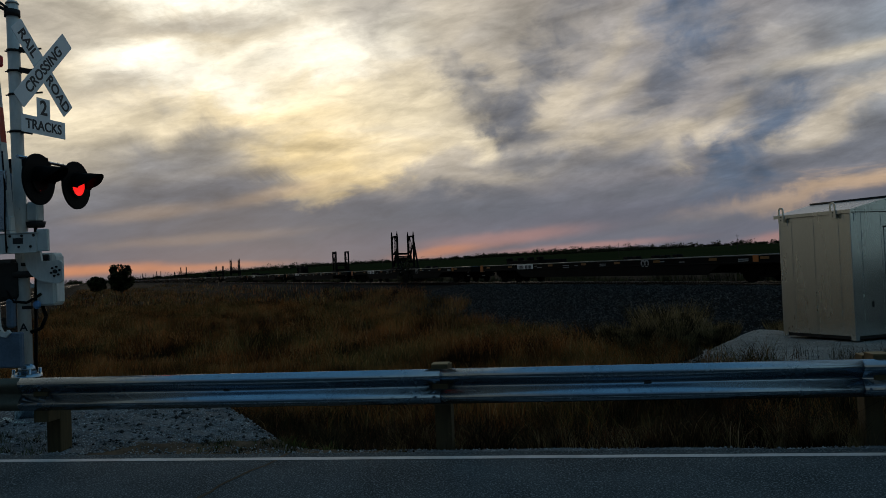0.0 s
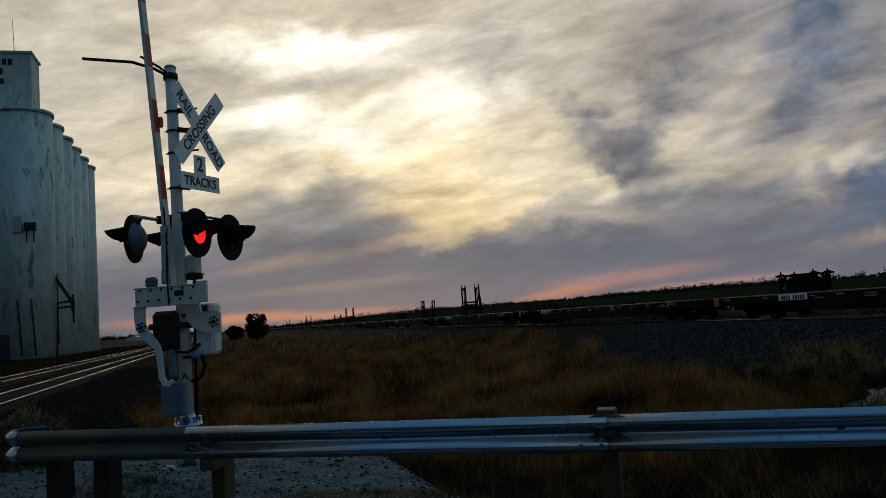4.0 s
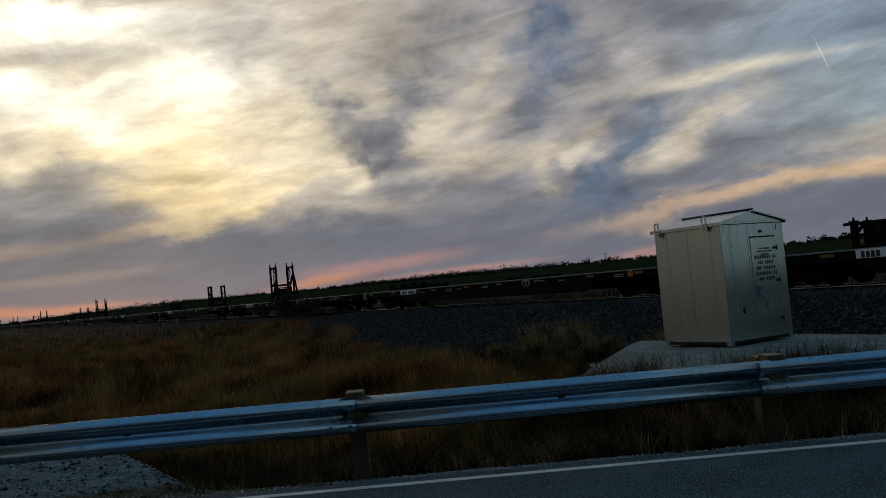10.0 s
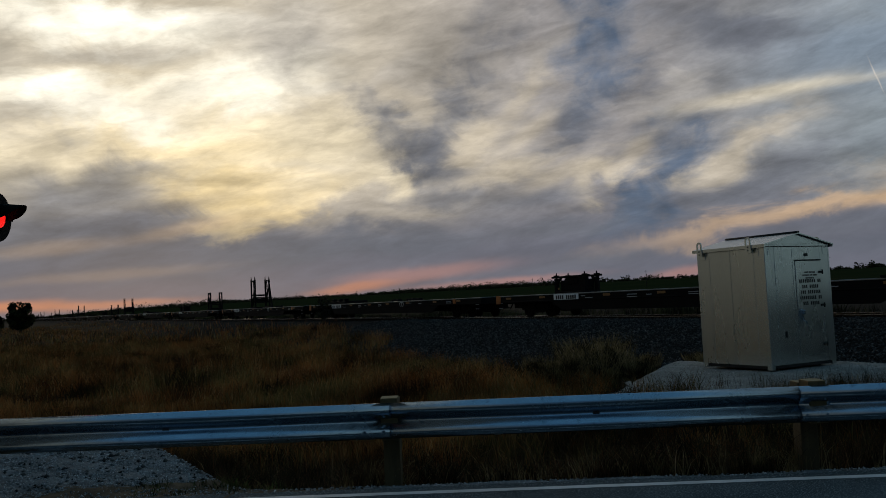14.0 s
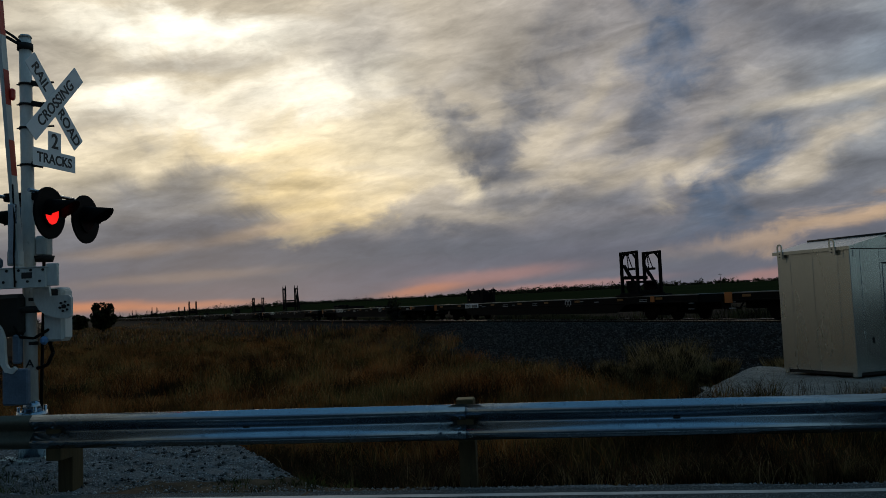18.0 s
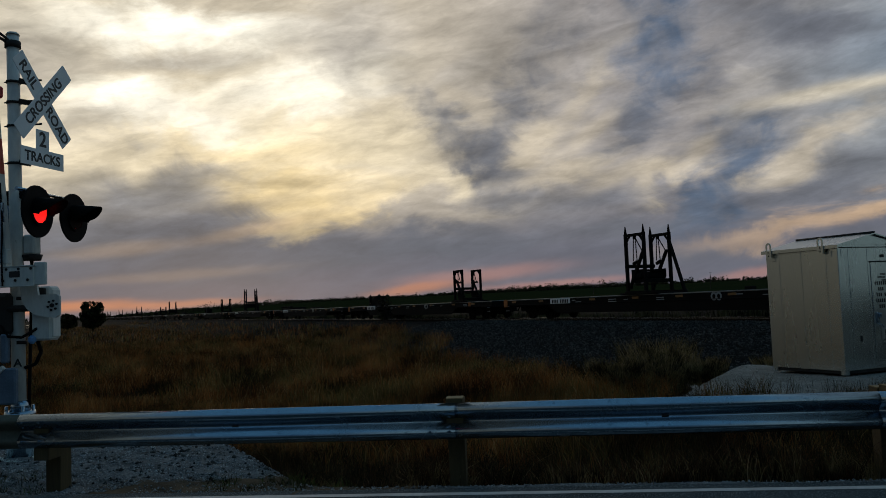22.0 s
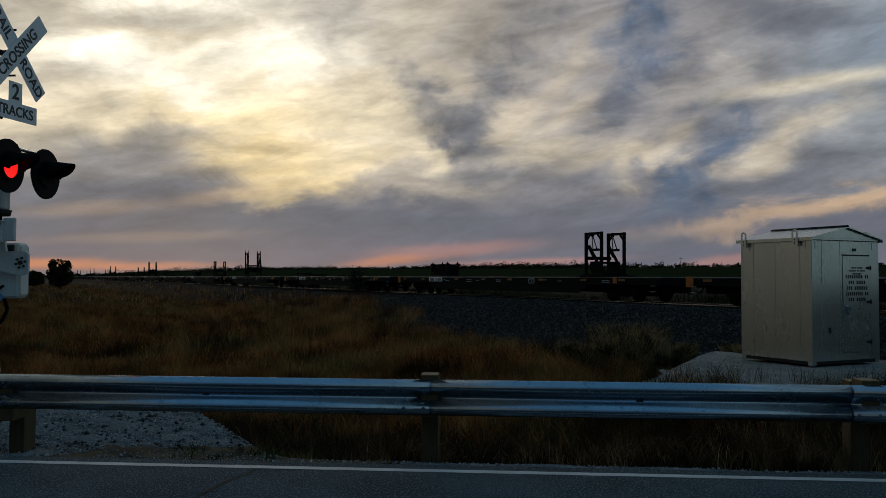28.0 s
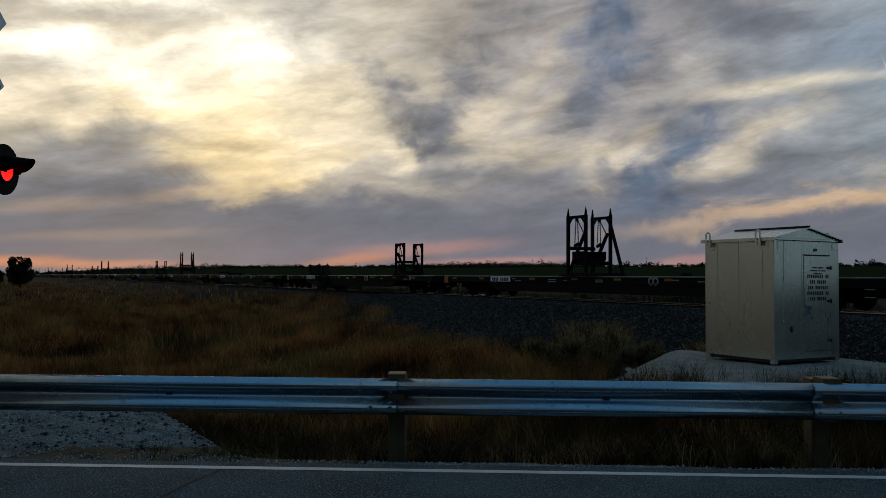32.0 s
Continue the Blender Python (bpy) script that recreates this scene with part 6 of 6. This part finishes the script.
# ---- grass and weeds ----
def grass(name, x, y, tall, width, lean, material, label, seed, z=None, category="grass"):
    """Bent blades on the ground, one mesh."""
    rng = np.random.default_rng(seed)
    n = len(x)
    z = (bank_z(x, y) if z is None else z) - 0.02
    a = rng.uniform(0, math.tau, n)
    b = rng.uniform(0, math.tau, n)
    ln = lean * rng.uniform(0.2, 1.0, n) * tall
    ca, sa = np.cos(a) * width / 2, np.sin(a) * width / 2
    dx, dy = np.cos(b) * ln, np.sin(b) * ln
    p = lambda fx, fz, w: np.stack([x + dx * fx + ca * w, y + dy * fx + sa * w, z + tall * fz], -1)
    verts = np.stack([p(0, 0, 1), p(0, 0, -1), p(0.35, 0.6, -0.8), p(0.35, 0.6, 0.8), p(1, 1, 0)], 1).reshape(-1, 3)
    base = np.arange(n)[:, None] * 5
    faces = [base + np.array([0, 1, 2, 3]), base + np.array([3, 2, 4])]
    return tagged(from_arrays(name, verts, faces, material), label, category, kind="stuff")


def scatter(rng, n, x0, x1, y0, y1, keep, near=0.0):
    x = rng.uniform(x0, x1, n)
    y = y0 + (y1 - y0) * rng.uniform(0, 1, n) ** (1 + near)
    k = keep(x, y)
    return x[k], y[k]


def prairie(x, y):
    u = NX * x + NY * y
    return ~left_pad(x, y) & ~hut_pad(x, y) & (u > -2.2 + 0.5 * bumps(x, y, 1.1, 2.0)) & (u < 14.9 + 5.6 * step(y, 26, 56) + 0.8 * bumps(x, y, 1.7, 1.0)) & (y > 7.6 + 2.4 * step(x, -4.6, -3.0))


def clumped(rng, x, y, each, spread):
    """Blades stand in tufts."""
    x, y = np.repeat(x, each), np.repeat(y, each)
    return x + rng.normal(0, spread, len(x)), y + rng.normal(0, spread, len(y))


rng = np.random.default_rng(11)
x, y = scatter(rng, 11000, -16, 12, 7.4, 19, prairie)
x, y = clumped(rng, x, y, 12, 0.09)
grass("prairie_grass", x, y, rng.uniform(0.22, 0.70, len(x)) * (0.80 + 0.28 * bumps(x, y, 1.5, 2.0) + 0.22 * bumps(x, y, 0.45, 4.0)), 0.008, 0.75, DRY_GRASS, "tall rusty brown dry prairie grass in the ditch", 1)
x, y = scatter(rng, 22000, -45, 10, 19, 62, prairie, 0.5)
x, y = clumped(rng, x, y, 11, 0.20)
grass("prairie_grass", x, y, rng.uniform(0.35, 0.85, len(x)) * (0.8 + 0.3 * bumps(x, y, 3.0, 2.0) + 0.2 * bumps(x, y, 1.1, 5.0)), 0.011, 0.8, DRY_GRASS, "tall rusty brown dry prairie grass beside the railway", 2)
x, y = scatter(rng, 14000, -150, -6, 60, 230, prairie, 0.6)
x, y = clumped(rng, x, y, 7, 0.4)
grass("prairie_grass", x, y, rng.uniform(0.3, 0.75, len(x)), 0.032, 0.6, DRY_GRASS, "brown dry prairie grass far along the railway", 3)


def verge(x, y):
    return (x + 0.70 * (y - 6.0) > -0.95 + 0.2 * bumps(x, y, 0.7, 0.0)) & ((x > -0.4) | (y > 6.8)) & ~hut_pad(x, y)


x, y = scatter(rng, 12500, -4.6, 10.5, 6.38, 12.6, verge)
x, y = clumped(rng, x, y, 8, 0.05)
grass("roadside_weeds", x, y, rng.uniform(0.15, 0.55, len(x)) * (0.8 + 0.4 * bumps(x, y, 0.6, 2.0)), 0.006, 1.0, WEEDS, "dark dry weeds behind the guard rail, ditch shade in their colour", 4)
x, y = scatter(rng, 190, -2.2, 9.5, 6.25, 7.4, verge)
x, y = clumped(rng, x, y, 26, 0.05)
grass("roadside_weeds", x, y, rng.uniform(0.12, 0.36, len(x)), 0.006, 0.9, BUSH_TAN, "pale dry grass tufts along the shoulder", 5)
# dark weeds between the left tracks and the elevator
v = -230 + 215 * rng.uniform(0, 1, 9000) ** 0.8
u = rng.uniform(-27.0, -14.4, 9000)
x, y = clumped(rng, NX * u + NY * v, NY * u - NX * v, 6, 0.3)
grass("trackside_blades", x, y, rng.uniform(0.15, 0.55, len(x)), 0.02, 0.8, WEEDS, "dark dry weeds between the tracks and the elevator", 16)
# broken, tangled stalks lying across one another
x, y = scatter(rng, 1500, -2.6, 10.0, 6.5, 9.0, verge)
x, y = clumped(rng, x, y, 7, 0.10)
grass("tangled_stalks", x, y, rng.uniform(0.18, 0.50, len(x)), 0.005, 1.9, STALKS, "tangled reddish brown dry stalks behind the guard rail", 14)
x, y = scatter(rng, 46, -0.8, 9.5, 6.35, 7.2, verge)
x, y = clumped(rng, x, y, 60, 0.07)
grass("tangled_stalks", x, y, rng.uniform(0.10, 0.34, len(x)), 0.005, 1.4, BUSH_TAN, "pale tan dry grass tufts lying over the shoulder", 15)
# sparse weeds on the gravel pads and banks
x, y = scatter(rng, 150, -6.0, -0.9, 6.15, 7.4, lambda x, y: (y < 6.9 + 0.4 * bumps(x, y, 0.5)) & (bumps(x, y, 0.42, 6.0) > -0.1))
x, y = clumped(rng, x, y, 30, 0.06)
grass("gravel_weeds", x, y, rng.uniform(0.04, 0.15, len(x)), 0.007, 1.2, GREEN_WEED, "low green-brown weeds in the gravel", 6)
x, y = scatter(rng, 160, 3.0, 9.0, 9.0, 14.5, lambda x, y: x > 0)
x, y = clumped(rng, x, y, 9, 0.06)
grass("gravel_weeds", x, y, rng.uniform(0.10, 0.42, len(x)), 0.006, 0.5, WEEDS, "thin dry weeds on the gravel mound", 7)


def seed_bush(x, y, high, wide, count, seed, label):
    """A loose bush of fine dry stems."""
    r = np.random.default_rng(seed)
    ob = thing("dry_bush", label, "bush", Matrix.Translation((x, y, float(ground_z(x, y)) - 0.03)))
    bm = bmesh.new()
    for i in range(14):
        a, s = r.uniform(0, math.tau), r.uniform(0.2, 0.8)
        rod((0, 0, 0), (0.5 * wide * s * math.cos(a), 0.5 * wide * s * math.sin(a), high * r.uniform(0.5, 0.9)), 0.010, 0.004, 4, bm)
    part("stem_cluster", bm, BARK, ob, "thin dry stems")
    n = count
    a, q = r.uniform(0, math.tau, n), r.uniform(0, 1, n) ** 0.6
    z0 = r.uniform(0.05, 0.75, n) * high
    px, py = 0.5 * wide * q * np.cos(a) * (0.5 + 0.6 * z0 / high), 0.5 * wide * q * np.sin(a) * (0.5 + 0.6 * z0 / high)
    tall = r.uniform(0.12, 0.35, n) * high
    ln, b = 0.5 * tall, a + r.normal(0, 0.6, n)
    w = 0.006
    verts = np.stack([np.stack([px - w, py, z0], -1), np.stack([px + w, py, z0], -1), np.stack([px + ln * np.cos(b), py + ln * np.sin(b), z0 + tall], -1)], 1).reshape(-1, 3)
    tagged(from_arrays("seed_head", verts, np.arange(n * 3).reshape(-1, 3), BUSH_TAN, ob), "fine tan seed heads")
    return ob


for i, (x, y, h, w) in enumerate(((3.9, 20.6, 1.45, 2.4), (2.7, 20.0, 1.0, 1.6), (5.0, 20.4, 0.8, 1.4), (7.2, 22.2, 0.7, 1.3), (5.7, 6.75, 0.75, 0.9))):
    seed_bush(x, y, h, w, 2600, 20 + i, "tan dry seed-headed bush beside the ballast")



def round_bush(x, y, r, high, count, seed, label):
    """A dense dome of fine twigs pointing outwards."""
    g = np.random.default_rng(seed)
    ob = thing("dry_bush", label, "bush", Matrix.Translation((x, y, float(ground_z(x, y)) - 0.03)))
    bm = bmesh.new()
    for i in range(16):
        a, q = g.uniform(0, math.tau), g.uniform(0.2, 0.8)
        rod((0, 0, 0), (r * q * math.cos(a), r * q * math.sin(a), high * g.uniform(0.4, 0.8)), 0.012, 0.004, 4, bm)
    part("stem_cluster", bm, BARK, ob, "thin dry stems")
    d = g.normal(size=(count, 3))
    d[:, 2] = np.abs(d[:, 2])
    d /= np.linalg.norm(d, axis=1)[:, None]
    lump = 1 + 0.10 * np.sin(5 * d[:, :1] + 2) * np.cos(6 * d[:, 1:2])
    size = np.array([r, r, high])
    base = d * size * lump * g.uniform(0.45, 0.88, (count, 1))
    tip = base + (d + 0.5 * g.normal(size=(count, 3))) * 0.06
    side = np.cross(d, g.normal(size=(count, 3)))
    side *= 0.005 / np.linalg.norm(side, axis=1)[:, None]
    verts = np.stack([base - side, base + side, tip], 1).reshape(-1, 3)
    tagged(from_arrays("twigs", verts, np.arange(count * 3).reshape(-1, 3), TWIGS, ob), "fine tan twigs")
    return ob


round_bush(-7.85, 8.15, 0.66, 0.84, 22000, 31, "dense round tan bush behind the end of the guard rail")

# loose stones: on the pads and down the ballast bank
def stones(name, pts, size, material, label, seed):
    r = np.random.default_rng(seed)
    n = len(pts)
    shape = np.array([[1, 0, 0], [0, 1, 0], [-1, 0, 0], [0, -1, 0], [0, 0, 0.8], [0, 0, -0.6]], float)
    tri = np.array([[0, 1, 4], [1, 2, 4], [2, 3, 4], [3, 0, 4], [1, 0, 5], [2, 1, 5], [3, 2, 5], [0, 3, 5]])
    a = r.uniform(0, math.tau, n)
    s = size * r.uniform(0.5, 1.5, (n, 1, 3)) * r.uniform(0.6, 1.3, (n, 1, 1))
    v = shape[None] * s * r.uniform(0.75, 1.25, (n, 6, 1))
    c, q = np.cos(a)[:, None], np.sin(a)[:, None]
    v = np.stack([v[..., 0] * c - v[..., 1] * q, v[..., 0] * q + v[..., 1] * c, v[..., 2]], -1) + pts[:, None]
    faces = (np.arange(n)[:, None, None] * 6 + tri[None]).reshape(-1, 3)
    return tagged(from_arrays(name, v.reshape(-1, 3), faces, material), label, "stones", kind="stuff")


x, y = scatter(rng, 26000, -9.4, -0.7, 6.0, 9.6, left_pad)
stones("gravel_stones", np.stack([x, y, ground_z(x, y) + 0.015], -1), 0.011, STONE, "loose pale limestone chips on the pad", 1)
x, y = scatter(rng, 60, -9.0, -1.4, 6.05, 7.0, left_pad)
stones("gravel_stones", np.stack([x, y, ground_z(x, y) - 0.005], -1), 0.045, BALLAST_STONE, "dark flat stones along the front of the pad", 9)
x, y = scatter(rng, 900, -9.0, -0.9, 6.02, 9.0, left_pad)
stones("gravel_stones", np.stack([x, y, ground_z(x, y) + 0.02], -1), 0.022, BALLAST_STONE, "dark loose stones scattered on the gravel", 2)
x, y = scatter(rng, 2600, -3.0, 9.0, 6.0, 6.5, shoulder)
stones("gravel_stones", np.stack([x, y, ground_z(x, y) + 0.015], -1), 0.011, STONE, "loose gravel chips on the shoulder", 3)
x, y = scatter(rng, 14000, 3.0, 18.0, 9.0, 21.0, hut_pad)
stones("gravel_stones", np.stack([x, y, ground_z(x, y) + 0.015], -1), 0.013, HUT_STONE, "loose pale limestone chips on the mound", 4)
v = -48 + 46 * rng.uniform(0, 1, 42000) ** 0.8
u = rng.uniform(16.0, 24.0, 42000)
zz = np.interp(u, [p[0] for p in BANK], [p[1] for p in BANK])
stones("ballast_stones", np.stack([NX * u + NY * v, NY * u - NX * v, zz + 0.03 + 0.05 * rng.random(len(u))], -1), 0.034, BALLAST_STONE, "dark loose ballast stones on the bank", 5)
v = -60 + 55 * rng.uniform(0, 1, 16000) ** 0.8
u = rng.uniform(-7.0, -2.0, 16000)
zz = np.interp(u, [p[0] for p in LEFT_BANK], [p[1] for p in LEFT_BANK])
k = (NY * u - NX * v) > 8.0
stones("ballast_stones", np.stack([NX * u + NY * v, NY * u - NX * v, zz + 0.02 + 0.03 * rng.random(len(u))], -1)[k], 0.034, DARKER_STONE, "dark loose ballast stones beside the left tracks", 6)
# dark blades added along the far foot of the bank, darkening the under-car gap
v = rng.uniform(-190, 20, 14000)
u = rng.uniform(29.0, 33.5, 14000)
x, y = clumped(rng, NX * u + NY * v, NY * u - NX * v, 6, 0.16)
grass("trackside_blades", x, y, rng.uniform(0.8, 1.4, len(x)) * (0.9 + 0.25 * bumps(x, y, 2.0, 3.0)), 0.03, 0.5, LEAVES, "dark blades added to darken the gap under the cars", 8)
v = rng.uniform(-800, -190, 5000)
u = rng.uniform(29.0, 35.0, 5000)
x, y = clumped(rng, NX * u + NY * v, NY * u - NX * v, 4, 0.4)
grass("trackside_blades", x, y, rng.uniform(0.4, 0.9, len(x)), 0.12, 0.4, LEAVES, "dark weeds far along the track", 9)


# ---- what moves ----
FLASH, PHASE = 1.192, 0.458


def motions():
    # every car rolls along at one speed
    times = [0.0, 0.1, 0.2, 0.5] + [float(t) for t in range(1, 32)] + [31.5, 31.8, 31.9, 32.0]
    for car, ref in TRAIN:
        walk(car, [(t, car_pose(ref, t)) for t in times])
    # the two lamps flash in turn: each lens turns its glowing or its dark face outwards
    for unit, first in ((LAMPS[1], 0.0), (LAMPS[0], 0.5)):
        home = unit.matrix_basis.copy()
        lit = ((PHASE + first) % 1.0) < 0.5
        angle = 0.0 if lit else 180.0
        rows = [(0.0, home @ pose(0, 0, 0, 0, 0, angle))]
        k = math.ceil(2 * (PHASE + first) + 0.01)
        while (k / 2 - PHASE - first) * FLASH < 31.97:
            edge = (k / 2 - PHASE - first) * FLASH
            # held still before and after the turn
            for dt, part_turn in ((-0.06, 0), (-0.04, 0), (-0.021, 0), (-0.007, 60), (0.007, 120), (0.021, 180), (0.04, 180), (0.06, 180)):
                if 0.005 < edge + dt < 31.99:
                    rows.append((edge + dt, home @ pose(0, 0, 0, 0, 0, angle + part_turn)))
            angle += 180.0
            k += 1
        rows = [r for r in rows if r[0] <= 32.0]
        if rows[-1][0] < 31.98:
            rows.append((32.0, rows[-1][1]))
        walk(unit, rows)


motions()
